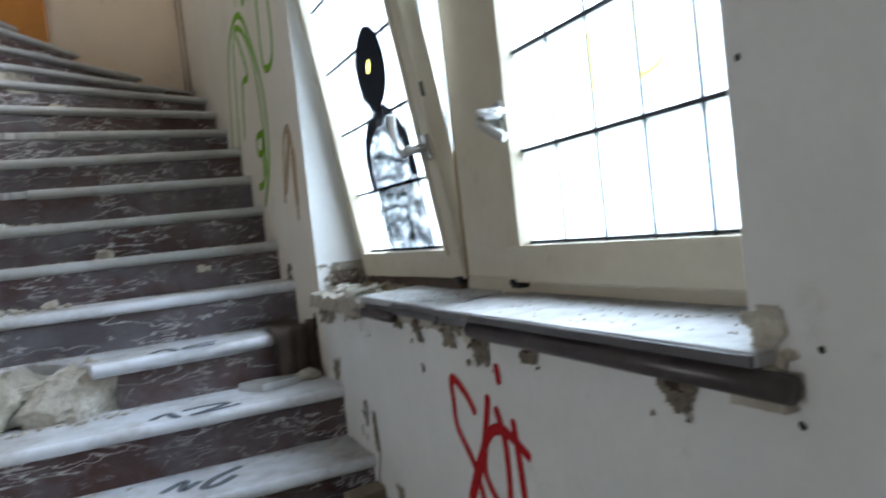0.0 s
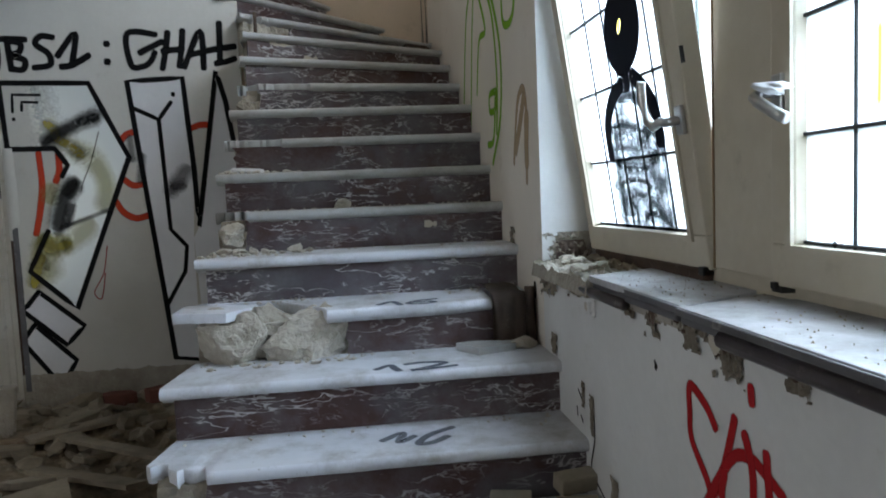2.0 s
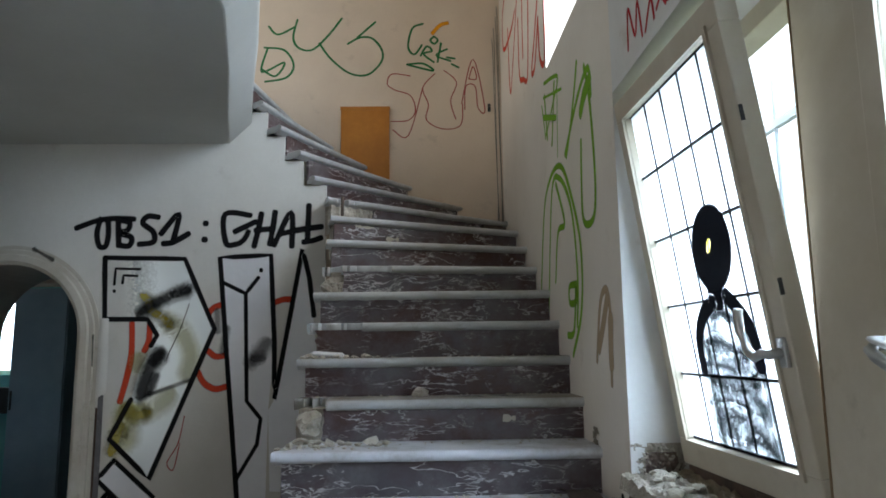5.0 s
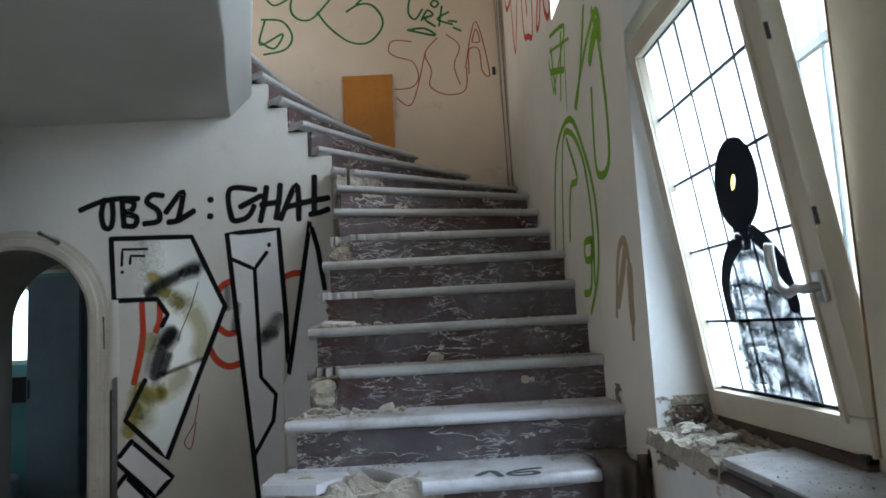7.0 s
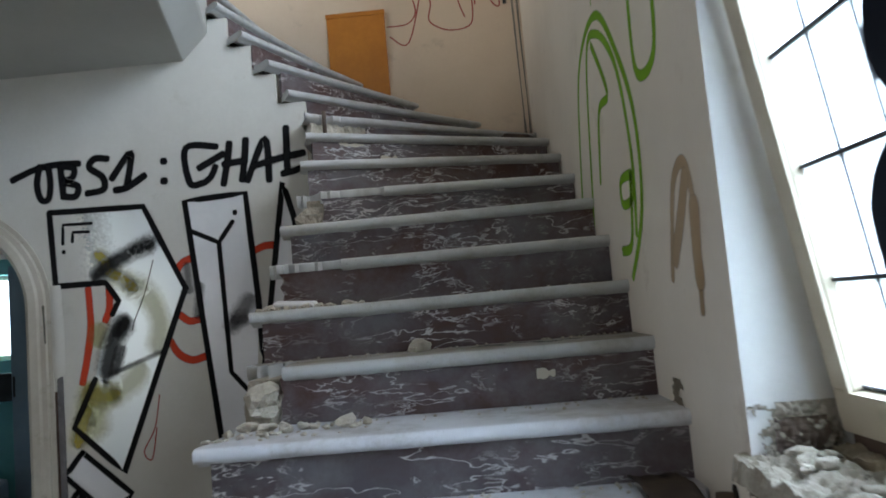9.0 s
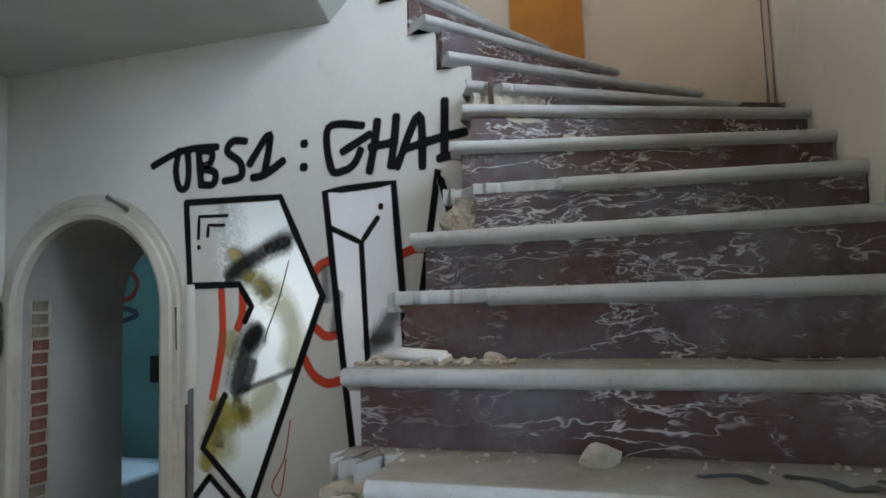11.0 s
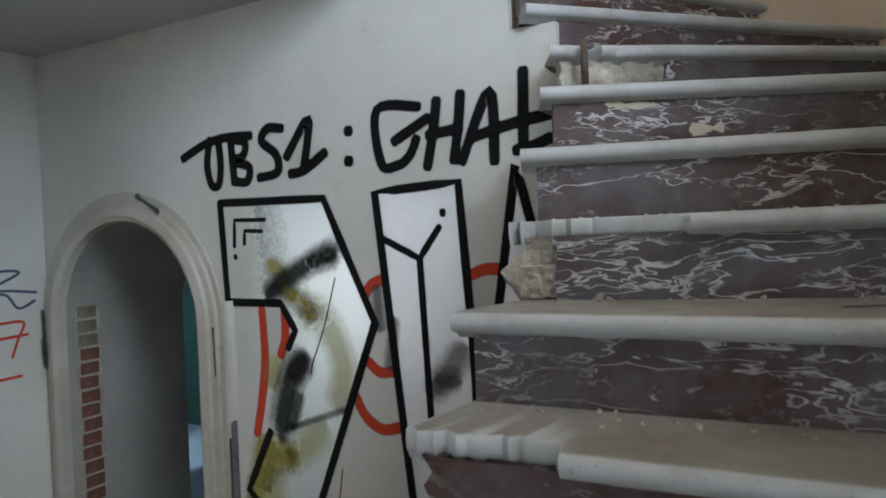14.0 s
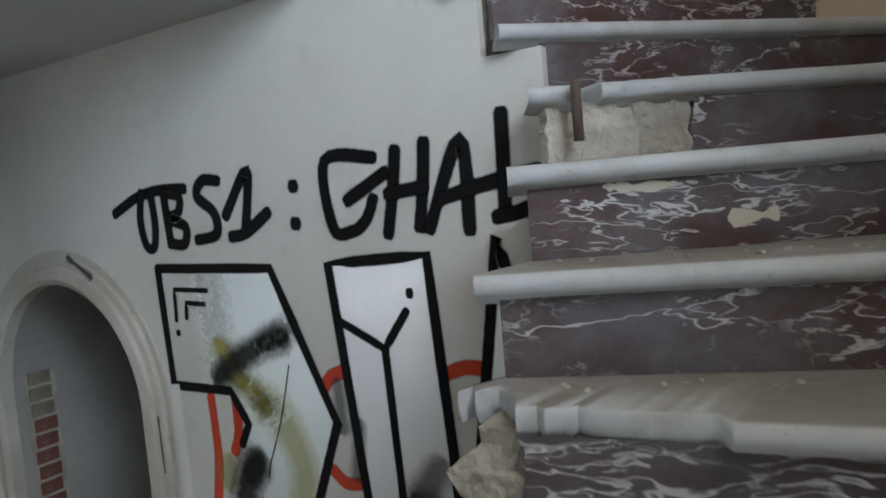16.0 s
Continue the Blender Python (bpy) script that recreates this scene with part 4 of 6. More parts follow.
# small wooden hatch in the back wall
hatch = thing("hatch", "orange varnished wooden hatch door in the stairwell wall", "door", (-0.255, BACK_Y - 0.03, 2.955), kind="structure")
part("hatch_leaf", boxes((-0.205, 0, 0, 0.205, 0.028, 0.72), bevel=0.003), WOOD, hatch)
part("top_batten", boxes((-0.21, -0.006, 0.69, 0.21, 0.0, 0.722)), WOOD, hatch)

# ---- room behind the arch ----
FY = 8.5
wall_far = part("wall_far", boxes((-7.2, FY, 0, -4.75, FY + 0.25, 3.1), (-4.25, FY, 0, -1.2, FY + 0.25, 3.1), (-4.75, FY, 0, -4.25, FY + 0.25, 1.41), (-4.75, FY, 2.3, -4.25, FY + 0.25, 3.1)), TEAL)
tagged(wall_far, "teal painted wall of the room behind the arch", "wall", kind="structure")

# ---- graffiti ----
GROUPS = {}
HOMES = {"left": (wall_hall, "thin marker scribbles"), "crack": (wall_right, "cracks and flaked plaster"), "green": (wall_right, "lime green spray-paint lettering"), "tan": (wall_right, "bare plaster where paint has flaked"), "sit": (wall_right, "dark red spray-paint scrawl"),
         "youu": (wall_right, "red spray-paint lettering"), "mar": (wall_right, "dark red brush lettering"), "far": (wall_far, "red and blue marker lettering"), "bgreen": (wall_back, "dark green marker graffiti"),
         "borange": (wall_back, "orange marker stroke"), "susa": (wall_back, "thin red outline lettering")}


def lay_for(group, lift):
    if group in ("crack", "green", "tan", "sit", "youu", "mar"):
        return lambda q: (WALL_X - lift, q.x, q.y)
    if group in ("bgreen", "borange", "susa"):
        return lambda q: (q.x, BACK_Y - lift, q.y)
    if group == "left":
        return lambda q: (SIDE_X + lift, q.x, q.y)
    if group == "far":
        return lambda q: (q.x, FY - lift, q.y)
    return lambda q: (q.x, WALL_Y - lift, q.y)


LIFT = {"red": 0.0006, "piece": 0.0022, "smear": 0.0019, "yellow": 0.0016}


def stroke(group, mat_, width, pts, smooth):
    key = (group, mat_.name)
    if key not in GROUPS:
        GROUPS[key] = (bmesh.new(), mat_)
    ribbon(GROUPS[key][0], pts, width, smooth, lay_for(group, LIFT.get(group, 0.0012) + 0.000008 * len(GROUPS[key][0].faces) / 40), group in ("smear", "yellow"))


def patch(group, pts):
    bm = bmesh.new()
    bm.faces.new([bm.verts.new((x, WALL_Y - 0.0009, z)) for x, z in pts])
    bm.normal_update()
    bmesh.ops.triangulate(bm, faces=bm.faces)
    if group == "fillD":  # the spray thins out towards the letter's upper corner
        bmesh.ops.subdivide_edges(bm, edges=list(bm.edges), cuts=15, use_grid_fill=True)
        bmesh.ops.triangulate(bm, faces=bm.faces)
        layer = bm.verts.layers.float.new("cover")
        for v in bm.verts:
            v[layer] = 1.0 if v.co.z < 1.8 else max(0.0, min(1.0, (v.co.x + 1.84 + 0.1 * (v.co.z - 2.0)) / 0.4))
    part("paint_fill", bm, SILVER_SPRAY if group == "fillD" else SILVER_DULL, wall_graffiti, "silver-white paint fill of a letter")


stroke('piece', BLACK, 0.03, [(-1.918, 2.268), (-1.385, 2.255), (-1.171, 1.782), (-1.558, 0.824), (-1.824, 1.078), (-1.696, 1.331)], 0)
stroke('piece', BLACK, 0.03, [(-1.897, 1.854), (-1.617, 1.852), (-1.547, 1.745), (-1.586, 1.673)], 0)
stroke('piece', BLACK, 0.03, [(-1.918, 2.268), (-1.897, 1.854)], 0)
stroke('piece', BLACK, 0.016, [(-1.679, 2.188), (-1.842, 2.193), (-1.847, 2.085)], 0)
stroke('piece', BLACK, 0.016, [(-1.697, 2.142), (-1.788, 2.147), (-1.793, 2.093)], 0)
stroke('piece', BLACK, 0.018, [(-1.845, 2.046), (-1.843, 2.037)], 1)
stroke('piece', BLACK, 0.03, [(-0.97, 0.459), (-1.003, 0.806), (-1.061, 1.367), (-1.15, 2.261), (-0.808, 2.277), (-0.772, 1.685), (-0.765, 1.318), (-0.677, 1.83), (-0.596, 2.316), (-0.547, 2.122), (-0.512, 1.861)], 0)
stroke('piece', BLACK, 0.024, [(-1.13, 2.095), (-0.971, 2.016), (-0.888, 2.124)], 0)
stroke('piece', BLACK, 0.024, [(-0.872, 2.179), (-0.872, 2.168)], 1)
stroke('piece', BLACK, 0.024, [(-0.971, 2.016), (-0.945, 1.307), (-0.851, 1.193), (-0.871, 1.029), (-1.003, 0.806)], 0)
stroke('piece', BLACK, 0.022, [(-0.97, 0.459), (-0.81, 0.436)], 0)
stroke('piece', BLACK, 0.028, [(-1.786, 0.946), (-1.523, 0.71), (-1.638, 0.59), (-1.887, 0.825), (-1.786, 0.946)], 0)
stroke('piece', BLACK, 0.028, [(-1.826, 0.733), (-1.588, 0.487), (-1.69, 0.32), (-1.909, 0.63), (-1.826, 0.733)], 0)
stroke('tag', BLACK, 0.036, [(-2.122, 2.471), (-1.988, 2.521), (-1.86, 2.537), (-1.737, 2.531)], 1)
stroke('tag', BLACK, 0.036, [(-1.962, 2.536), (-1.982, 2.436), (-1.962, 2.349), (-1.92, 2.346), (-1.905, 2.43), (-1.914, 2.532)], 1)
stroke('tag', BLACK, 0.036, [(-1.845, 2.526), (-1.832, 2.348)], 1)
stroke('tag', BLACK, 0.036, [(-1.839, 2.525), (-1.768, 2.505), (-1.779, 2.454), (-1.826, 2.436), (-1.75, 2.404), (-1.764, 2.348), (-1.835, 2.353)], 1)
stroke('tag', BLACK, 0.036, [(-1.574, 2.543), (-1.647, 2.55), (-1.678, 2.502), (-1.606, 2.442), (-1.603, 2.373), (-1.698, 2.358)], 1)
stroke('tag', BLACK, 0.036, [(-1.554, 2.427), (-1.44, 2.563), (-1.471, 2.37)], 1)
stroke('tag', BLACK, 0.036, [(-1.537, 2.361), (-1.471, 2.37), (-1.367, 2.428)], 1)
stroke('tag', BLACK, 0.036, [(-0.954, 2.552), (-1.126, 2.56), (-1.115, 2.365), (-1.045, 2.353), (-0.995, 2.383), (-0.965, 2.44)], 1)
stroke('tag', BLACK, 0.036, [(-1.057, 2.439), (-0.919, 2.507)], 1)
stroke('tag', BLACK, 0.036, [(-0.88, 2.565), (-0.897, 2.459), (-0.925, 2.336)], 1)
stroke('tag', BLACK, 0.036, [(-0.787, 2.576), (-0.799, 2.471), (-0.819, 2.349)], 1)
stroke('tag', BLACK, 0.036, [(-0.917, 2.448), (-0.795, 2.458)], 1)
stroke('tag', BLACK, 0.036, [(-0.79, 2.343), (-0.678, 2.57), (-0.669, 2.334)], 1)
stroke('tag', BLACK, 0.036, [(-0.749, 2.421), (-0.605, 2.452), (-0.468, 2.47)], 1)
stroke('tag', BLACK, 0.036, [(-0.557, 2.621), (-0.565, 2.37)], 1)
stroke('tag', BLACK, 0.036, [(-0.591, 2.364), (-0.527, 2.374), (-0.471, 2.393)], 1)
stroke('tag', BLACK, 0.042, [(-1.255, 2.502), (-1.255, 2.494)], 1)
stroke('tag', BLACK, 0.042, [(-1.258, 2.391), (-1.259, 2.382)], 1)
stroke('red', RED, 0.037, [(-1.716, 1.824), (-1.71, 1.618), (-1.734, 1.465), (-1.769, 1.314)], 1)
stroke('red', RED, 0.037, [(-1.598, 1.825), (-1.601, 1.714), (-1.627, 1.644)], 1)
stroke('red', RED, 0.037, [(-1.217, 1.881), (-1.18, 1.924), (-1.133, 1.941)], 1)
stroke('red', RED, 0.037, [(-1.271, 1.503), (-1.227, 1.429), (-1.156, 1.389), (-1.075, 1.404)], 1)
stroke('red', RED, 0.037, [(-1.207, 1.637), (-1.157, 1.6), (-1.089, 1.608)], 1)
stroke('red', RED, 0.037, [(-0.774, 1.955), (-0.718, 1.974), (-0.672, 1.974)], 1)
stroke('red', THINRED, 0.007, [(-1.347, 1.218), (-1.381, 1.044), (-1.446, 0.924), (-1.404, 0.881), (-1.371, 1.043)], 1)
stroke('smear', SMEAR, 0.094, [(-1.666, 1.896), (-1.596, 1.943), (-1.471, 2.002), (-1.363, 2.037)], 1)
stroke('smear', GREYS, 0.09, [(-1.444, 2.025), (-1.322, 2.069)], 1)
stroke('smear', SMEAR, 0.131, [(-1.525, 1.625), (-1.580, 1.541), (-1.630, 1.372)], 1)
stroke('smear', SMEAR, 0.088, [(-1.525, 1.613), (-1.553, 1.577)], 1)
stroke('smear', GREYS, 0.05, [(-1.539, 1.481), (-1.580, 1.361)], 1)
stroke('smear', GREYS, 0.028, [(-1.613, 1.348), (-1.470, 1.397), (-1.304, 1.453)], 1)
stroke('smear', GREYS, 0.1, [(-0.931, 1.549), (-0.877, 1.617), (-0.823, 1.684)], 1)
stroke('smear', GREYS, 0.07, [(-0.906, 1.583), (-0.848, 1.584)], 1)
stroke('smear', GREYS, 0.05, [(-1.088, 1.788), (-1.114, 1.627)], 1)
stroke('smear', GREYS, 0.05, [(-1.157, 1.905), (-1.152, 1.766)], 1)
stroke('smear', CRACK, 0.005, [(-1.344, 1.951), (-1.403, 1.767), (-1.465, 1.625), (-1.476, 1.578)], 1)
stroke('smear', CRACK, 0.004, [(-1.520, 1.506), (-1.539, 1.446)], 1)
stroke('yellow', YELLOW, 0.085, [(-1.649, 2.005), (-1.615, 1.973), (-1.596, 1.914), (-1.526, 1.869), (-1.465, 1.811)], 1)
stroke('yellow', PALE_YELLOW, 0.13, [(-1.596, 1.914), (-1.526, 1.869), (-1.465, 1.811), (-1.465, 1.828), (-1.376, 1.744), (-1.322, 1.614), (-1.341, 1.485)], 1)
stroke('yellow', PALE_YELLOW, 0.1, [(-1.659, 1.600), (-1.670, 1.539)], 1)
stroke('yellow', YELLOW, 0.1, [(-1.805, 1.002), (-1.771, 1.108), (-1.720, 1.260), (-1.663, 1.226), (-1.594, 1.241)], 1)
stroke('yellow', PALE_YELLOW, 0.13, [(-1.720, 1.260), (-1.663, 1.226), (-1.594, 1.241), (-1.594, 1.241), (-1.511, 1.292), (-1.448, 1.353)], 1)
stroke('yellow', PALE_YELLOW, 0.16, [(-1.771, 1.108), (-1.705, 1.073), (-1.720, 1.260)], 1)
stroke('far', THINRED, 0.05, [(-5.528, 2.049), (-5.396, 2.245), (-5.488, 1.88), (-5.25, 1.927)], 1)
stroke('far', THINRED, 0.05, [(-5.32, 2.217), (-5.206, 2.049), (-5.31, 1.882)], 1)
stroke('far', BLUEGREY, 0.05, [(-5.552, 1.728), (-5.382, 1.786), (-5.21, 1.716), (-5.412, 1.646)], 1)
patch('fillD', [(-1.918, 2.268), (-1.385, 2.255), (-1.171, 1.782), (-1.558, 0.824), (-1.824, 1.078), (-1.696, 1.331), (-1.652, 1.517), (-1.547, 1.745), (-1.617, 1.852), (-1.897, 1.854)])
patch('fillY', [(-1.15, 2.261), (-0.808, 2.277), (-0.772, 1.685), (-0.803, 1.246), (-0.81, 0.436), (-0.97, 0.459), (-1.003, 0.806), (-1.061, 1.367)])
patch('fillV', [(-0.765, 1.318), (-0.677, 1.83), (-0.596, 2.316), (-0.547, 2.122), (-0.485, 1.564), (-0.537, 1.087), (-0.693, 0.729), (-0.783, 0.733), (-0.803, 1.246)])
patch('fillB1', [(-1.786, 0.946), (-1.523, 0.71), (-1.638, 0.59), (-1.887, 0.825)])
patch('fillB2', [(-1.826, 0.733), (-1.588, 0.487), (-1.69, 0.32), (-1.909, 0.63)])
stroke('left', BLUEGREY, 0.012, [(4.86, 1.975), (4.97, 2.01), (5.07, 2.0), (4.94, 1.93), (5.04, 1.915), (5.15, 1.9)], 1)
stroke('left', BLUEGREY, 0.012, [(4.9, 1.89), (5.0, 1.9), (5.06, 1.83), (5.14, 1.86)], 1)
stroke('left', RED, 0.012, [(4.85, 1.76), (4.97, 1.765), (5.08, 1.76), (5.05, 1.68), (5.02, 1.6)], 1)
stroke('left', RED, 0.012, [(4.9, 1.69), (5.1, 1.7)], 1)
stroke('left', RED, 0.012, [(4.9, 1.5), (5.06, 1.505)], 1)
stroke('green', GREEN, 0.029, [(4.503, 1.964), (4.327, 2.395), (4.104, 2.530), (3.844, 2.520), (3.655, 2.350), (3.489, 2.074), (3.517, 1.789), (3.720, 1.592)], 1)
stroke('green', GREEN, 0.029, [(4.290, 1.827), (4.094, 2.437), (3.879, 2.466), (3.649, 2.271), (3.568, 1.965), (3.610, 1.723)], 1)
stroke('green', GREEN, 0.029, [(3.980, 2.463), (3.799, 2.226), (3.966, 2.205), (4.071, 1.966)], 1)
stroke('green', GREEN, 0.029, [(3.609, 1.909), (3.745, 1.908), (3.747, 1.835), (3.614, 1.835), (3.609, 1.909), (3.681, 1.703), (3.823, 1.685)], 1)
stroke('green', GREEN, 0.029, [(3.297, 2.808), (3.232, 2.661), (3.191, 2.349), (3.217, 2.166), (3.334, 2.132), (3.425, 2.205), (3.400, 2.511)], 1)
stroke('green', GREEN, 0.029, [(3.729, 2.545), (3.432, 2.721), (3.231, 2.772), (3.201, 2.643)], 1)
stroke('green', GREEN, 0.029, [(4.205, 3.021), (4.157, 2.759)], 1)
stroke('green', GREEN, 0.029, [(3.923, 2.989), (4.039, 2.689)], 1)
stroke('green', GREEN, 0.029, [(4.257, 2.913), (3.913, 2.795)], 1)
stroke('green', GREEN, 0.03, [(3.423, 2.880), (3.489, 2.771), (3.582, 2.649), (3.703, 2.529)], 1)
stroke('green', GREEN, 0.06, [(3.387, 2.633), (3.312, 2.687), (3.207, 2.716)], 1)
stroke('green', GREEN, 0.02, [(4.211, 3.095), (3.834, 2.984), (3.992, 2.885), (4.220, 2.779)], 1)
stroke('green', GREEN, 0.018, [(4.295, 2.995), (4.208, 2.785)], 1)
stroke('green', GREEN, 0.014, [(3.853, 2.978), (3.906, 2.586)], 1)
stroke('green', GREEN, 0.014, [(4.244, 3.023), (3.756, 2.888)], 1)
stroke('tan', TAN, 0.03, [(3.287, 1.573), (3.200, 1.795), (3.101, 1.839), (3.062, 1.729), (3.085, 1.490)], 1)
stroke('tan', TAN, 0.05, [(3.100, 1.804), (3.161, 1.722), (3.248, 1.619)], 1)
stroke('tan', TAN, 0.06, [(3.062, 1.730), (3.076, 1.628), (3.077, 1.560)], 1)
stroke('sit', DRED, 0.02, [(1.712, 0.996), (1.747, 1.028), (1.809, 1.051), (1.812, 0.993), (1.804, 0.939), (1.738, 0.872), (1.710, 0.796), (1.724, 0.739), (1.773, 0.774), (1.692, 0.909), (1.645, 1.035)], 1)
stroke('sit', DRED, 0.02, [(1.775, 0.792), (1.707, 0.894), (1.649, 0.964), (1.594, 0.981), (1.547, 0.968), (1.505, 0.952)], 1)
stroke('sit', DRED, 0.02, [(1.614, 1.017), (1.589, 0.950), (1.598, 0.826), (1.641, 0.821), (1.690, 0.867), (1.681, 0.922)], 1)
stroke('sit', DRED, 0.02, [(1.550, 1.005), (1.541, 0.924), (1.535, 0.841)], 1)
stroke('sit', DRED, 0.02, [(1.594, 1.105), (1.591, 1.079)], 1)
stroke('youu', RED, 0.034, [(5.813, 4.469), (5.966, 4.367), (5.924, 4.076), (5.480, 4.023), (5.250, 4.071)], 1)
stroke('youu', RED, 0.034, [(5.655, 4.125), (5.592, 3.585), (5.396, 3.756), (5.138, 4.107)], 1)
stroke('youu', RED, 0.034, [(5.106, 3.934), (5.104, 3.524), (4.927, 3.414), (4.753, 3.378), (4.655, 3.847)], 1)
stroke('youu', RED, 0.034, [(4.907, 3.982), (4.925, 3.726), (4.927, 3.566)], 1)
stroke('youu', RED, 0.034, [(4.328, 3.673), (4.459, 3.504), (4.595, 3.326), (4.481, 3.317), (4.329, 3.544)], 1)
stroke('youu', RED, 0.034, [(4.137, 3.569), (4.167, 3.220), (4.303, 3.292), (4.329, 3.544)], 1)
stroke('mar', DRED, 0.014, [(2.689, 2.603), (2.671, 2.740), (2.610, 2.617), (2.576, 2.718), (2.543, 2.585)], 1)
stroke('mar', DRED, 0.014, [(2.513, 2.584), (2.455, 2.660), (2.432, 2.587)], 1)
stroke('mar', DRED, 0.014, [(2.409, 2.604), (2.371, 2.623), (2.334, 2.584)], 1)
stroke('mar', DRED, 0.014, [(2.325, 2.592), (2.292, 2.578)], 1)
stroke('bgreen', DGREEN, 0.016, [(-0.845, 4.477), (-0.879, 4.309), (-0.824, 4.213), (-0.706, 4.204), (-0.566, 4.346), (-0.463, 4.489)], 1)
stroke('bgreen', DGREEN, 0.016, [(-0.655, 4.261), (-0.559, 4.125), (-0.398, 3.991), (-0.241, 3.973), (-0.125, 4.082), (-0.113, 4.193), (-0.195, 4.302), (-0.301, 4.313), (-0.410, 4.254)], 1)
stroke('bgreen', DGREEN, 0.016, [(-0.327, 4.312), (-0.171, 4.456)], 1)
stroke('bgreen', DGREEN, 0.016, [(-1.092, 4.414), (-1.011, 4.339), (-0.869, 4.408)], 1)
stroke('bgreen', DGREEN, 0.016, [(-1.124, 4.219), (-0.953, 4.196), (-0.871, 4.061), (-0.932, 3.949), (-1.112, 3.912)], 1)
stroke('bgreen', DGREEN, 0.016, [(-1.098, 4.205), (-1.142, 3.999), (-0.951, 4.086), (-1.024, 3.961), (-1.143, 4.025)], 1)
stroke('bgreen', DGREEN, 0.016, [(0.242, 4.441), (0.149, 4.396), (0.112, 4.228), (0.166, 4.159), (0.231, 4.245)], 1)
stroke('bgreen', DGREEN, 0.016, [(0.219, 4.146), (0.272, 4.232), (0.317, 4.191), (0.245, 4.162), (0.334, 4.088)], 1)
stroke('bgreen', DGREEN, 0.016, [(0.337, 4.324), (0.369, 4.291), (0.337, 4.256), (0.305, 4.289), (0.337, 4.324)], 1)
stroke('bgreen', DGREEN, 0.016, [(0.397, 4.263), (0.366, 4.090)], 1)
stroke('bgreen', DGREEN, 0.016, [(0.450, 4.209), (0.355, 4.150), (0.478, 4.099)], 1)
stroke('bgreen', DGREEN, 0.016, [(0.100, 4.066), (0.327, 4.010), (0.239, 4.075), (0.100, 4.066)], 1)
stroke('bgreen', DGREEN, 0.016, [(0.446, 4.132), (0.515, 4.121)], 1)
stroke('bgreen', DGREEN, 0.016, [(0.486, 4.071), (0.547, 4.040)], 1)
stroke('borange', ORANGE, 0.03, [(0.323, 4.352), (0.390, 4.427), (0.457, 4.448)], 1)
stroke('susa', THINRED, 0.009, [(0.128, 3.964), (-0.031, 3.979), (-0.068, 3.890), (-0.002, 3.836), (0.130, 3.786), (0.171, 3.650), (0.107, 3.566), (-0.036, 3.557)], 1)
stroke('susa', THINRED, 0.009, [(0.340, 3.984), (0.235, 3.857), (0.282, 3.707), (0.265, 3.570), (0.397, 3.491), (0.555, 3.522), (0.576, 3.714)], 1)
stroke('susa', THINRED, 0.009, [(0.420, 4.013), (0.526, 3.906), (0.474, 3.739), (0.515, 3.576)], 1)
stroke('susa', THINRED, 0.009, [(0.567, 3.714), (0.673, 4.117), (0.767, 3.664), (0.708, 3.676), (0.687, 3.868), (0.606, 3.866), (0.594, 3.660)], 1)
stroke('susa', THINRED, 0.009, [(0.633, 3.936), (0.672, 4.049), (0.699, 3.938), (0.633, 3.936)], 1)
stroke('susa', THINRED, 0.009, [(0.235, 3.857), (0.109, 3.431), (-0.022, 3.482)], 1)
stroke('crack', CRACK, 0.008, [(2.529, 0.843), (2.493, 0.821)], 1)
stroke('crack', CRACK, 0.008, [(2.545, 0.786), (2.540, 0.759)], 1)
stroke('crack', CRACK, 0.008, [(2.509, 0.768), (2.491, 0.754)], 1)
stroke('crack', CRACK, 0.008, [(2.392, 0.800), (2.390, 0.732), (2.424, 0.633), (2.350, 0.601), (2.262, 0.573)], 1)
stroke('crack', CRACK, 0.03, [(3.015, 1.108), (3.008, 1.070)], 1)
stroke('tan', CHALKY, 0.022, [(1.726, 1.161), (1.703, 1.140)], 1)
stroke('tan', CHALKY, 0.02, [(2.442, 1.114), (2.404, 1.107)], 1)
stroke('crack', CRACK, 0.008, [(1.974, 1.061), (1.967, 1.048)], 1)
stroke('crack', CRACK, 0.008, [(1.388, 1.362), (1.386, 1.360)], 1)
stroke('crack', CRACK, 0.007, [(0.961, 1.534), (0.960, 1.532)], 1)
stroke('crack', CRACK, 0.007, [(1.973, 1.048), (1.967, 1.044)], 1)
stroke('crack', CRACK, 0.007, [(1.966, 1.056), (1.963, 1.050)], 1)
stroke('crack', CRACK, 0.007, [(0.893, 1.220), (0.892, 1.218)], 1)
stroke('crack', CRACK, 0.007, [(0.925, 1.136), (0.922, 1.133)], 1)

for (group, name), (bm, mat_) in GROUPS.items():
    home, text = HOMES.get(group, (wall_graffiti, {"tag": "black spray-paint lettering TBS1 : GHAT", "piece": "thick black outline of graffiti letters", "red": "orange-red spray-paint arcs",
                                                   "smear": "black overspray", "yellow": "olive yellow overspray"}.get(group, "spray paint")))
    part("graffiti", bm, mat_, home, text)

# numbers chalked on the treads
def numeral(k, pts):
    bm = bmesh.new()
    ribbon(bm, pts, 0.026, 1, lambda q: (q.x, q.y, k * RISE + LIFT_Z + 0.0025))
    part("numeral", bm, MARKER, staircase, "dark marker scrawl on a tread")


numeral(3, [(0.356, 2.355), (0.416, 2.445), (0.415, 2.307), (0.485, 2.406)])
numeral(3, [(0.467, 2.295), (0.549, 2.402), (0.575, 2.358), (0.541, 2.278), (0.496, 2.288), (0.512, 2.355), (0.565, 2.398)])
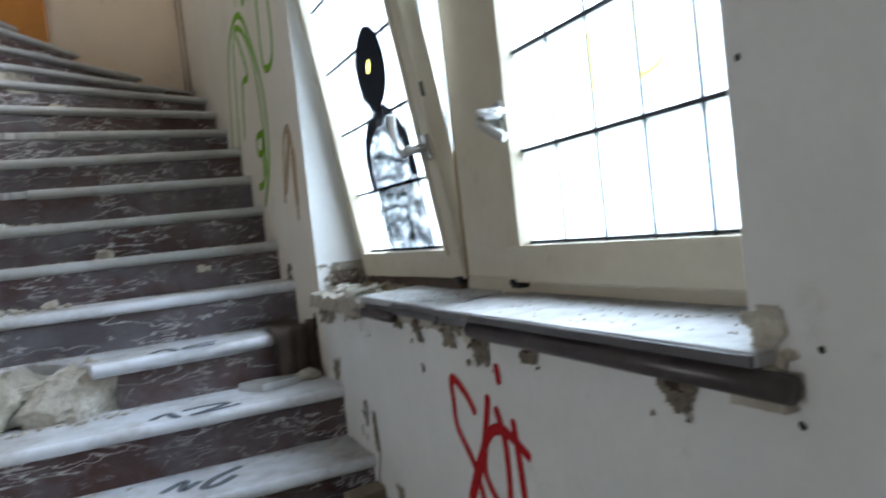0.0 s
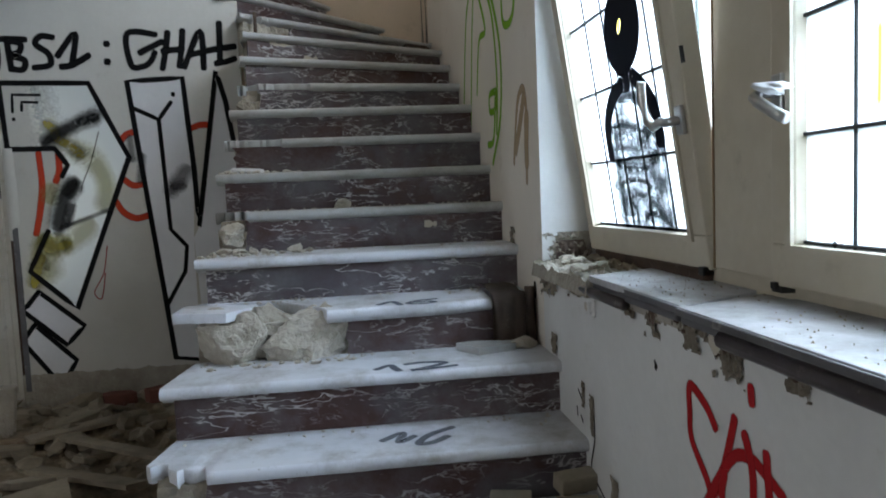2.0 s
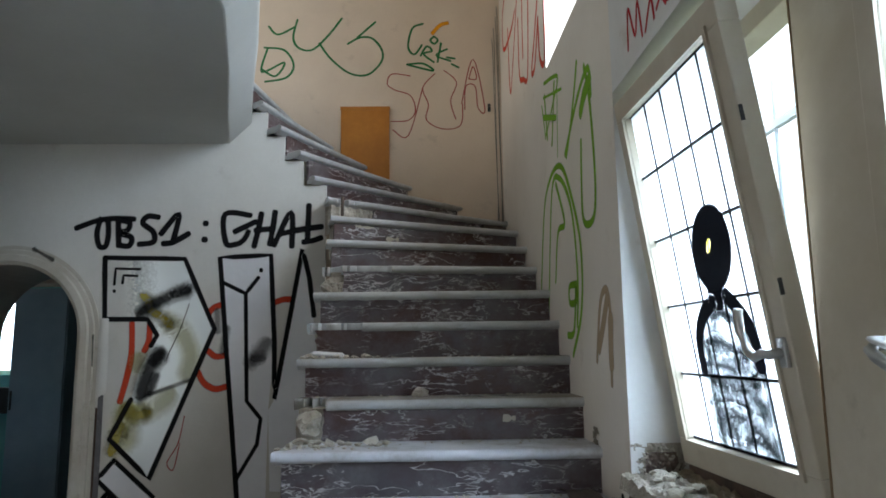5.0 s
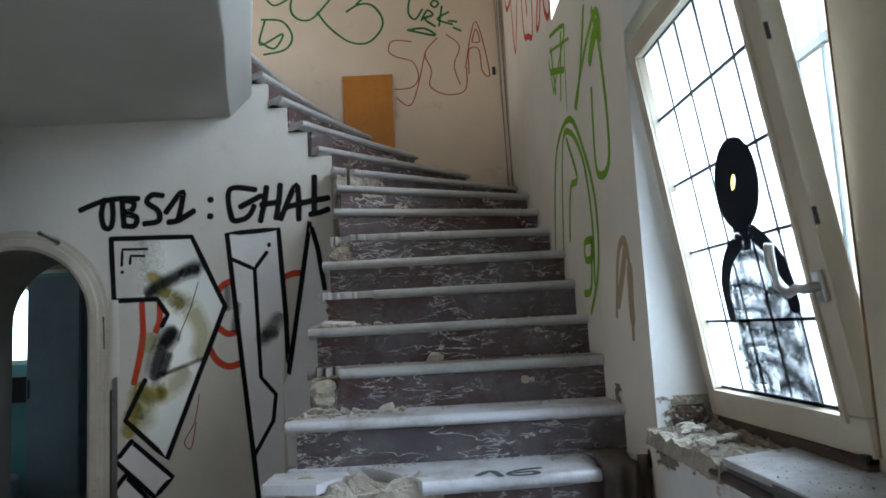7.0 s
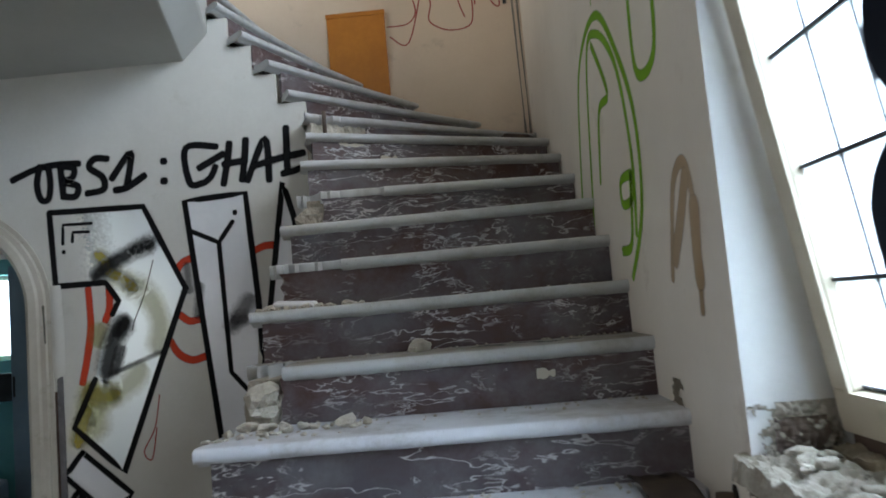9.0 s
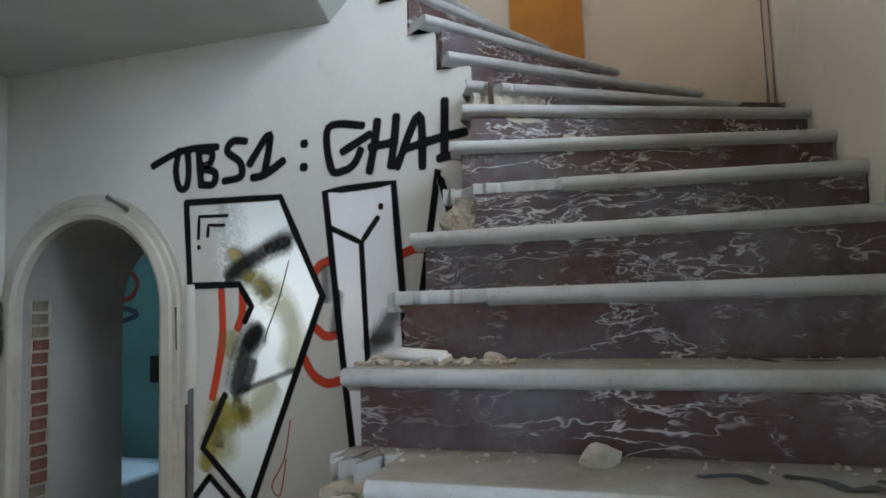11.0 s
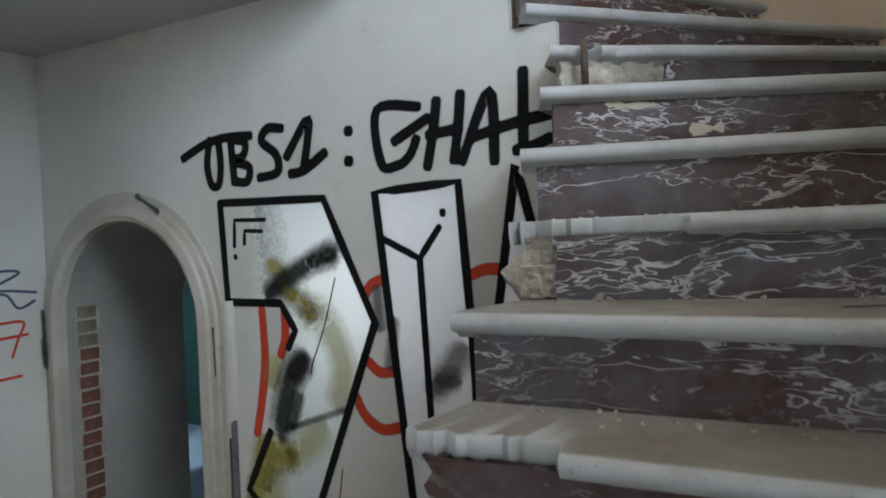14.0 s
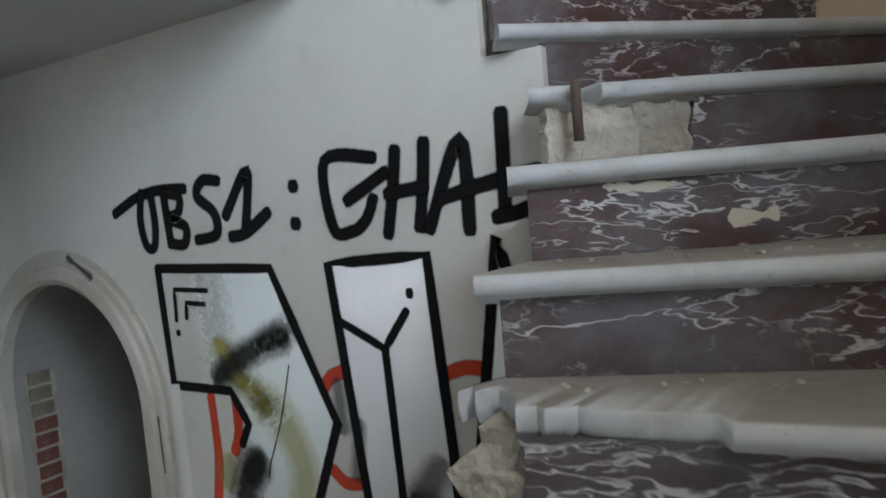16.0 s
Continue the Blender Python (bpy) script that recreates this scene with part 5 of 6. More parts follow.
numeral(4, [(0.305, 2.574), (0.369, 2.628), (0.355, 2.551), (0.402, 2.592)])
numeral(4, [(0.528, 2.645), (0.449, 2.591), (0.412, 2.526), (0.453, 2.526), (0.502, 2.567)])
numeral(5, [(0.3, 2.755), (0.345, 2.8), (0.36, 2.755), (0.372, 2.72)])
numeral(5, [(0.4, 2.8), (0.47, 2.81), (0.53, 2.785), (0.46, 2.735), (0.415, 2.715), (0.5, 2.725), (0.56, 2.74)])
numeral(6, [(0.325, 3.0), (0.37, 3.06), (0.395, 3.0), (0.4, 2.97)])
numeral(6, [(0.54, 3.07), (0.47, 3.05), (0.43, 3.0), (0.46, 2.97), (0.52, 2.985), (0.51, 3.02), (0.455, 3.01)])
numeral(8, [(0.38, 3.68), (0.44, 3.7), (0.47, 3.655)])
numeral(8, [(0.52, 3.71), (0.57, 3.69), (0.6, 3.64), (0.64, 3.66)])
numeral(8, [(0.66, 3.7), (0.71, 3.68)])
numeral(11, [(0.3, 4.4), (0.36, 4.425), (0.42, 4.4), (0.47, 4.355)])
numeral(9, [(0.441, 4.002), (0.485, 4.034), (0.517, 3.995), (0.537, 3.933)])
numeral(9, [(0.54, 4.032), (0.603, 4.067), (0.667, 4.083)])
numeral(9, [(0.601, 4.021), (0.665, 4.048)])
numeral(9, [(0.584, 3.961), (0.652, 3.962)])
numeral(10, [(0.38, 4.158), (0.414, 4.204), (0.438, 4.196), (0.465, 4.156), (0.488, 4.129)])
numeral(10, [(0.389, 4.188), (0.424, 4.232)])


# arch lining: darker plaster puts the dim passage's shade into the colour
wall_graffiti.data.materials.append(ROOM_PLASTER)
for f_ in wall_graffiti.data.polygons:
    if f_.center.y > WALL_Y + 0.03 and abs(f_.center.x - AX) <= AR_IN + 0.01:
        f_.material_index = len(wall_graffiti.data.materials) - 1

# ---- broken base of the graffiti wall and the brick reveal ----
def jagged_band(x0, x1, z0, z1, seed):
    bm = bmesh.new()
    nx, nz = 90, 6
    rows = []
    for i in range(nx + 1):
        x = x0 + (x1 - x0) * i / nx
        top = z1 + 0.018 * noise.noise(Vector((x * 11, seed, 0))) + 0.014 * noise.noise(Vector((x * 37, seed, 2)))
        rows.append([bm.verts.new((x, WALL_Y - 0.004 - 0.006 * abs(noise.noise(Vector((x * 20, j, seed)))), z0 + (top - z0) * j / nz)) for j in range(nz + 1)])
    for a, b in zip(rows, rows[1:]):
        for j in range(nz):
            bm.faces.new((a[j], b[j], b[j + 1], a[j + 1]))
    return bm


part("broken_base", jagged_band(-1.93, -0.36, 0.0, 0.41, 4.0), MORTAR, wall_graffiti, "bare mortar where the skirting is torn off")
part("broken_base", jagged_band(-4.2, -3.0, 0.0, 0.36, 9.0), MORTAR, wall_graffiti, "bare mortar where the skirting is torn off")

random.seed(5)
brick_mesh = mesh_of("brick", boxes((0, 0, 0, 0.012, 0.1, 0.058), bevel=0.004), CLAY)
grey_brick_mesh = mesh_of("brick", boxes((0, 0, 0, 0.012, 0.1, 0.058), bevel=0.004), OLD_MORTAR)
for i in range(24):
    ob = new("brick", brick_mesh if i not in (9, 21, 22, 23) else grey_brick_mesh)
    ob.parent = wall_graffiti
    ob.matrix_world = pose(AX - AR_IN - 0.002, 5.288 + random.uniform(-0.006, 0.006), 0.1 + i * 0.072, 0, 0, random.uniform(-2, 2))
part("brick_joint", boxes((AX - AR_IN, 5.27, 0.05, AX - AR_IN + 0.003, 5.41, 1.85)), MORTAR, wall_graffiti)

def filler(x0, x1, z0, z1, depth):
    """A trowelled tongue of plaster with a rounded foot."""
    bm = bmesh.new()
    n_x, n_z = 10, 24
    rows = []
    for j in range(n_z + 1):
        v = j / n_z
        w = min(1.0, math.sqrt(max(0.0, 1 - (1 - min(1.0, v / 0.14)) ** 2)) + 0.02) * (1 - 0.35 * max(0.0, v - 0.6))
        rows.append([bm.verts.new((x0 + (x1 - x0) * w * i / n_x + 0.004 * noise.noise(Vector((v * 6, 3, 1))), WALL_Y - 0.001 - depth * math.sin(math.pi * min(0.98, 0.15 + 0.85 * i / n_x)) * min(1.0, v * 8 + 0.1), z0 + (z1 - z0) * v)) for i in range(n_x + 1)])
    for a, b in zip(rows, rows[1:]):
        for i in range(n_x):
            bm.faces.new((a[i], a[i + 1], b[i + 1], b[i]))
    return bm


part("plaster_filler", filler(AX + AR_OUT - 0.004, AX + AR_OUT + 0.065, 1.33, 1.86, 0.014), PLASTER, wall_graffiti, "smooth tongue of plaster beside the casing", True)
part("grey_filler", boxes((AX + AR_OUT + 0.016, WALL_Y - 0.006, 0.3, AX + AR_OUT + 0.05, WALL_Y - 0.001, 1.36), bevel=0.002), SILL_EDGE, wall_graffiti, "grey strip beside the casing")
# Solid strip on the wall; its dark colour replaces the shade of a gap.
part("gap_shade", boxes((AX + AR_OUT + 0.001, WALL_Y - 0.003, 0.3, AX + AR_OUT + 0.015, WALL_Y - 0.001, 1.28)), OLD_WOOD_AND_SHADE, wall_graffiti, "dark strip painted as a shaded gap beside the casing")
stain_bm = bmesh.new()
for pts, w in (([(SIDE_X + 0.03, 1.66), (SIDE_X + 0.035, 1.54)], 0.05), ([(SIDE_X + 0.03, 1.8), (SIDE_X + 0.035, 1.68)], 0.035), ([(AX + 0.16, ASPRING + 0.575), (AX + 0.29, ASPRING + 0.5)], 0.03), ([(AX + AR_OUT - 0.02, 1.75), (AX + AR_OUT - 0.015, 1.55)], 0.012)):
    ribbon(stain_bm, pts, w, 1, lambda q: (q.x, WALL_Y - 0.047, q.y), True, 0.5)
part("grime", stain_bm, SMEAR, casing, "black grime worn into the paint")

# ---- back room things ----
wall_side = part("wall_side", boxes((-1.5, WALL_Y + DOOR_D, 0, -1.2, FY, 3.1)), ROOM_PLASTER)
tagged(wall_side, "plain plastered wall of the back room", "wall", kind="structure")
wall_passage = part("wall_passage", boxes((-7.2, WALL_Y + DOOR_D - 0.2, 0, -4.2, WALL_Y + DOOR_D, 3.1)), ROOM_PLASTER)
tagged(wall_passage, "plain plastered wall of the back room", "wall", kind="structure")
window_2 = thing("window_2", "small bright window in the back room", "window", (-4.5, FY + 0.1, 1.41), kind="structure")
part("window_frame", boxes((-0.25, 0, 0, -0.21, 0.05, 0.89), (0.21, 0, 0, 0.25, 0.05, 0.89), (-0.21, 0, 0, 0.21, 0.05, 0.05), (-0.21, 0, 0.84, 0.21, 0.05, 0.89)), FRAME_PAINT, window_2)
p_ = part("pane", boxes((-0.21, 0.02, 0.05, 0.21, 0.026, 0.84)), GLASS, window_2)
p_.visible_shadow = False
cupboard = thing("cupboard", "tall blue-grey cupboard in the back room", "cupboard", (-4.0, 8.22, 0))
part("body", boxes((-0.23, 0, 0, 0.35, 0.27, 2.35), bevel=0.004), BLUE_GREY, cupboard)
d_ = part("cupboard_door", boxes((-0.22, -0.02, 0.06, 0.34, -0.001, 2.32), bevel=0.003), BLUE_GREY, cupboard)
part("handle", boxes((-0.2, -0.035, 1.05, -0.185, -0.021, 1.25)), BLACK_PLASTIC, d_, "black handle")
heater = thing("wall_heater", "dark box heater under the small window", "heater", (-4.62, 8.36, 1.0))
part("casing", boxes((-0.3, 0, 0, 0.3, 0.139, 0.28), bevel=0.01), BLACK_PLASTIC, heater)
bench = thing("mattress", "pale blue mattress on the back room floor", "mattress", (-5.2, 7.4, 0.0))
part("cover", boxes((-1.0, -0.7, 0, 1.0, 0.7, 0.3), bevel=0.05), PALE_BLUE, bench, smooth=True)

# ---- outside the window ----
ground = part("ground", boxes((-60, -60, -0.5, 60, 60, -0.2)), GRASS)
tagged(ground, "grassy ground outside the house", "ground", kind="structure")
# Added panel that glows, standing in for the bright sky outside the window.
hz = bpy.data.materials.new("backdrop_glow")
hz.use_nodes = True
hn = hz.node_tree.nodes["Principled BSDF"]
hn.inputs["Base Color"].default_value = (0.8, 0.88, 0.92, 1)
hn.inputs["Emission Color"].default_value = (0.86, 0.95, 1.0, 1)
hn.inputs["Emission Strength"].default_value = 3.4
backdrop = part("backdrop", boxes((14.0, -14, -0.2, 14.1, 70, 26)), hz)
tagged(backdrop, "pale glowing panel standing in for the bright sky", "backdrop", kind="structure")
tree = thing("tree", "leafy green tree outside the stair window", "tree", (6.2, 4.6, -0.2))
part("trunk", rounded([(0, 0, 0), (0.05, 0.05, 1.2), (-0.04, 0.1, 2.4), (0.1, 0.0, 3.8)], 0.09, (1, 0, 0.1)), BARK, tree, smooth=True)
for a in range(6):
    c, s_ = math.cos(a * 1.1), math.sin(a * 1.1)
    part("limb", rounded([(0, 0.05, 1.6 + a * 0.3), (0.5 * c, 0.5 * s_, 2.1 + a * 0.3), (1.1 * c, 1.1 * s_, 2.4 + a * 0.35)], 0.03, (0.3, 0.2, 1)), BARK, tree, smooth=True)
random.seed(11)
bm = bmesh.new()
for i in range(2600):
    a = random.uniform(0, math.tau)
    h = random.uniform(1.2, 5.0)
    r = random.uniform(0.3, 1.7) * (1 - abs(h - 3.0) / 3.2) + 0.3
    if noise.noise(Vector((math.cos(a) * r * 1.5, math.sin(a) * r * 1.5, h))) < -0.1:
        continue
    m = pose(r * math.cos(a), r * math.sin(a), h, random.uniform(0, 360), random.uniform(0, 360), random.uniform(0, 360))
    s_ = random.uniform(0.05, 0.1)
    vs = [bm.verts.new(m @ Vector(c)) for c in ((-s_, 0, 0), (0, -s_ * 0.45, 0.01), (s_, 0, 0), (0, s_ * 0.45, 0.01))]
    bm.faces.new(vs)
tagged(part("crown", bm, LEAF, tree), kind="stuff")

# ---- rubble on the hall floor ----


def heap_height(x, y):
    near = max(0.0, min(1.0, (y - 2.6) / 2.2))
    side = max(0.0, min(1.0, (-0.36 - x) / -0.01 if x > -0.36 else 1.0))
    fade = max(0.0, min(1.0, (x + 3.4) / 1.2))
    n_ = 0.05 * noise.noise(Vector((x * 2.2, y * 2.2, 1))) + 0.03 * noise.noise(Vector((x * 6, y * 6, 2))) + 0.018 * noise.noise(Vector((x * 17, y * 17, 3)))
    return 0.02 + (0.2 * near + n_ * (0.4 + near)) * fade * side


def heap():
    bm = bmesh.new()
    nx, ny = 150, 150
    rows = []
    for i in range(nx + 1):
        x = -3.6 + (3.6 - 0.33) * i / nx
        rows.append([bm.verts.new((x, 1.2 + (WALL_Y - 1.2) * j / ny, max(0.003, heap_height(x, 1.2 + (WALL_Y - 1.2) * j / ny)))) for j in range(ny + 1)])
    for a, b in zip(rows, rows[1:]):
        for j in range(ny):
            bm.faces.new((a[j], b[j], b[j + 1], a[j + 1]))
    return bm


tagged(part("rubble_heap", heap(), RUBBLE), "brown heap of dust and broken plaster on the floor", "rubble", kind="stuff")

random.seed(21)
bm = bmesh.new()
for i in range(520):
    x, y = random.uniform(-3.0, -0.42), 5.15 - abs(random.gauss(0, 1.0))
    s = abs(random.gauss(0.02, 0.025)) + 0.01
    chunk = rock((s * random.uniform(0.8, 1.6), s * random.uniform(0.8, 1.6), s * random.uniform(0.4, 0.9)), i, 0.5, 1)
    m = pose(x, y, heap_height(x, y) + s * 0.25, random.uniform(-25, 25), random.uniform(-25, 25), random.uniform(0, 360))
    for v in chunk.verts:
        v.co = m @ v.co
    tmp = bpy.data.meshes.new("tmp")
    chunk.to_mesh(tmp)
    chunk.free()
    bm.from_mesh(tmp)
    bpy.data.meshes.remove(tmp)
tagged(part("rubble_stones", bm, SLAB), "countless small lumps of mortar and brick on the heap", "rubble", kind="stuff")


def shard_outline(w, d, seed, corners=7):
    rnd = random.Random(seed)
    return [(w * math.cos(a + rnd.uniform(-0.2, 0.2)) * rnd.uniform(0.75, 1.05), d * math.sin(a + rnd.uniform(-0.2, 0.2)) * rnd.uniform(0.75, 1.05)) for a in [math.tau * i / corners for i in range(corners)]]


def shard(name, label, w, d, t, seed, m, mat_, group="broken slabs on the heap", corners=7):
    bm = prism(shard_outline(w, d, seed, corners), 0, t)
    bmesh.ops.bevel(bm, geom=list(bm.edges), offset=min(0.003, t * 0.2), segments=1, affect='EDGES')
    ob = part(name, bm, mat_)
    ob.matrix_world = m
    return tagged(ob, label, "rubble", group)


SLABS = [(-1.42, 4.78, 0.2, 0.14, 18), (-1.02, 4.72, 0.19, 0.13, -25), (-1.75, 4.9, 0.16, 0.1, 40), (-0.75, 4.95, 0.15, 0.1, 10), (-1.15, 4.3, 0.15, 0.1, 60), (-0.62, 4.45, 0.14, 0.11, -40),
         (-1.65, 4.35, 0.17, 0.12, 5), (-2.0, 4.6, 0.15, 0.12, 75), (-0.7, 4.05, 0.13, 0.09, 20), (-1.35, 3.95, 0.16, 0.1, -10), (-2.3, 4.2, 0.17, 0.12, 30), (-0.55, 3.6, 0.12, 0.09, 50)]
for i, (x, y, w, d, turn) in enumerate(SLABS):
    shard("broken_slab", "broken dusty brown tile slab lying on the rubble", w, d, 0.035, i + 3, pose(x, y, heap_height(x, y) + 0.0, random.uniform(-14, 14), random.uniform(-12, 12), turn), SLAB)
for x, y, w, d, turn in ((-1.0, 5.05, 0.16, 0.05, 3), (-1.3, 5.08, 0.12, 0.045, -4)):
    shard("broken_brick", "orange-brown broken hollow brick against the wall", w, d, 0.09, int(w * 100), pose(x, y, heap_height(x, y) - 0.01, 8, 0, turn), CLAY, "broken bricks by the wall", 6)
plank = part("batten", boxes((-0.62, -0.035, 0, 0.62, 0.035, 0.022), bevel=0.003), SLAB)
plank.matrix_world = pose(-1.06, 4.15, 0.24, 0, -3, -40)
tagged(plank, "dusty wooden batten lying across the rubble", "batten")
board = part("loose_board", boxes((-0.35, -0.28, 0, 0.35, 0.28, 0.018), bevel=0.003), SLAB)
board.matrix_world = pose(-1.32, 3.42, 0.16, 4, -5, 25)
tagged(board, "dusty brown flat board lying on the rubble", "board")
random.seed(63)
for x, y, long_, wide, turn in ((-1.3, 4.55, 0.3, 0.06, 28), (-0.85, 4.6, 0.24, 0.07, -18), (-1.75, 4.45, 0.34, 0.055, 12), (-1.1, 3.9, 0.4, 0.05, -35), (-0.6, 4.85, 0.17, 0.06, 8), (-0.7, 3.3, 0.3, 0.05, 62), (-1.5, 3.7, 0.36, 0.07, 40), (-2.1, 4.0, 0.4, 0.06, -8)):
    bm = boxes((-long_, -wide, 0, long_, wide, 0.024), bevel=0.003)
    for v in bm.verts:
        v.co.x += 0.05 * noise.noise(Vector((v.co.y * 30, x, turn))) * (abs(v.co.x) > long_ * 0.9)
    ob = part("broken_board", bm, SLAB if turn % 3 else OLD_BOARD)
    ob.matrix_world = pose(x, y, heap_height(x, y) + 0.015, random.uniform(-9, 9), random.uniform(-6, 6), turn)
    tagged(ob, "dusty broken wooden board lying on the rubble", "board", "boards on the rubble")
post = part("dusty_post", boxes((-0.05, -0.05, 0, 0.05, 0.05, 0.3), bevel=0.012), MORTAR)
post.matrix_world = pose(-1.78, 4.62, 0.18, 0, 6, 15)
tagged(post, "dusty stump of masonry standing in the rubble", "masonry")

# ---- loose things on the steps ----


def lump(name, label, place, size, seed, mat_, group, turn=0.0, rough=0.4, sub=3):
    ob = part(name, rock(size, seed, rough, sub), mat_)
    ob.matrix_world = pose(*place, 0, 0, turn)
    return tagged(ob, label, "stone", group)


def step_z(k):
    return k * RISE + LIFT_Z


lump("filling_stone", "large chalky stone exposed under a broken tread", (-0.185, 3.03, step_z(5) + 0.06), (0.155, 0.09, 0.12), 2, CHALK, "stones in the broken step", 0, 0.6, 4)
lump("filling_stone", "large chalky stone exposed under a broken tread", (0.07, 3.04, step_z(5) + 0.06), (0.21, 0.09, 0.125), 7, CHALK, "stones in the broken step", 8, 0.6, 4)
lump("filling_stone", "rough mortar lump exposed under a broken tread", (-0.06, 3.08, step_z(5) + 0.1), (0.14, 0.1, 0.09), 12, MORTAR, "stones in the broken step")
frag = part("tread_fragment", prism([(-0.385, 2.965), (-0.205, 2.958), (-0.19, 2.99), (-0.115, 3.11), (-0.13, 3.15), (-0.385, 3.15)], 0, 0.034), TREAD)
frag.matrix_world = pose(0, 0, step_z(6) - 0.03, 0, 2, 0)
tagged(frag, "loose broken corner of a white marble tread", "stone slab")
lump("filling_stone", "chalky filling exposed at a broken step end", (-0.28, 3.62, step_z(7) + 0.06), (0.08, 0.09, 0.08), 17, CHALK, "stones in the broken step")
lump("filling_stone", "grey mortar lump in a broken step end", (-0.315, 4.53, step_z(11) + 0.045), (0.075, 0.05, 0.07), 23, MORTAR, "stones in the broken step")
stub = part("iron_stub", rounded([(-0.31, 5.05, step_z(14) + 0.05), (-0.31, 5.05, step_z(15) + 0.003)], 0.011, (1, 0, 0.1)), RUST, None, "", True)
tagged(stub, "rusty iron stub through a cracked tread", "iron bar")
for i, (x, y, s) in enumerate(((-0.3, 3.5, 0.045), (-0.23, 3.47, 0.04), (-0.17, 3.43, 0.045), (-0.33, 3.42, 0.03), (-0.12, 3.46, 0.03), (0.0, 3.45, 0.05), (-0.28, 3.38, 0.022), (-0.2, 3.36, 0.018), (0.06, 3.46, 0.03), (-0.36, 3.34, 0.018))):
    lump("plaster_chunk", "chalky white chunk of plaster on a tread", (x, y, step_z(7) + s * 0.3), (s * 0.85, s * 0.6, s * 0.5), 30 + i, CHALK, "plaster chunks on the steps", i * 40, 0.5, 2)
for i, (x, y, s) in enumerate(((-0.34, 3.93, 0.035), (-0.3, 3.9, 0.025), (-0.26, 3.87, 0.022), (-0.2, 3.9, 0.03), (-0.15, 3.92, 0.028), (-0.12, 3.88, 0.02), (-0.36, 3.87, 0.02), (0.0, 3.91, 0.018), (-0.23, 3.85, 0.016))):
    lump("plaster_chunk", "crumbly cream plaster crumb on a tread", (x, y, step_z(9) + s * 0.25), (s * 0.75, s * 0.65, s * 0.45), 50 + i, CHALK, "plaster chunks on the steps", i * 55, 0.5, 2)
lump("plaster_chunk", "cream plaster lump lying against a riser", (0.2, 3.74, step_z(8) + 0.018), (0.055, 0.03, 0.035), 71, CHALK, "plaster chunks on the steps")
lump("plaster_chunk", "pale stone on a tread beside a marble shard", (0.84, 2.93, step_z(5) + 0.02), (0.055, 0.04, 0.035), 72, CHALK, "plaster chunks on the steps", 20)
lump("plaster_chunk", "cream plaster lump lying against a riser", (-0.06, 4.0, step_z(9) + 0.008), (0.03, 0.02, 0.015), 73, CHALK, "plaster chunks on the steps")
sh = part("marble_shard", prism([(0.595, 2.965), (0.66, 2.855), (0.8, 2.9), (0.815, 2.955), (0.66, 2.985)], 0, 0.026), TREAD_DUSTY)
sh.matrix_world = pose(0, 0, step_z(5) + 0.001, 0, 0, 0)
tagged(sh, "broken white marble shard lying on a tread", "stone slab")

random.seed(77)
for i in range(80):
    k, x0, x1, y0, y1 = random.choice(((7, -0.36, 0.12, 3.33, 3.5), (7, -0.36, -0.05, 3.33, 3.5), (9, -0.36, 0.05, 3.84, 3.97), (9, -0.36, -0.05, 3.86, 3.98), (5, -0.3, 0.25, 2.9, 2.97)))
    s_ = random.uniform(0.006, 0.02)
    lump("plaster_chunk", "small sharp crumb of plaster on a tread", (random.uniform(x0, x1), random.uniform(y0, y1), step_z(k) + s_ * 0.25), (s_ * random.uniform(0.9, 1.6), s_, s_ * 0.6), 200 + i, CHALK, "plaster chunks on the steps", i * 47, 0.5, 1)

tray = thing("foam_tray", "white foam tray upside down among plaster crumbs", "tray", (-0.25, 3.965, step_z(9)))


def tray_mesh():
    bm = boxes((-0.075, -0.035, 0.004, 0.075, 0.035, 0.034))
    for v in bm.verts:
        if v.co.z < 0.01:
            v.co.x *= 1.12
            v.co.y *= 1.15
    bmesh.ops.bevel(bm, geom=list(bm.edges), offset=0.008, segments=3, affect='EDGES')
    return bm


t_ = part("shell", tray_mesh(), FOAM, tray, "", True)
t_.matrix_local = pose(0, 0, -0.003, 0, 4, -6)

# fallen bricks on the lowest visible tread
for i, (x, y, z, turn, lean) in enumerate(((0.7, 2.33, 0.0, 6, 0), (0.835, 2.33, 0.002, -8, 0), (0.85, 2.4, 0.05, 12, 8), (0.66, 2.41, 0.0, -14, 0))):
    ob = part("loose_brick", boxes((-0.06, -0.03, 0, 0.06, 0.03, 0.048), bevel=0.005), SLAB)
    ob.matrix_world = pose(x, y, step_z(3) + z + 0.001, lean, 0, turn)
    tagged(ob, "dusty grey-brown broken brick piled on a tread", "brick", "bricks on the tread")


def bent_tin():
    """A rusty sheet lying over the step's broken end and hanging down its front."""
    bm = bmesh.new()
    prof = [(3.27, 1.088), (3.16, 1.094), (3.06, 1.09), (2.99, 1.084), (2.962, 1.062), (2.955, 1.02), (2.965, 0.97), (2.955, 0.93), (2.965, 0.898)]
    rows = []
    for i in range(15):
        x = 0.735 + 0.125 * i / 14
        rows.append([bm.verts.new((x + 0.012 * noise.noise(Vector((y * 9, z * 9, 1))), y + (0.03 if z < 1.07 else 0.006) * noise.noise(Vector((x * 34, z * 7, 4))), z + 0.012 * noise.noise(Vector((x * 25, y * 14, 7))))) for y, z in prof])
    for a, b in zip(rows, rows[1:]):
        for j in range(len(prof) - 1):
            bm.faces.new((a[j], a[j + 1], b[j + 1], b[j]))
    bmesh.ops.solidify(bm, geom=list(bm.faces), thickness=0.006)
    return bm


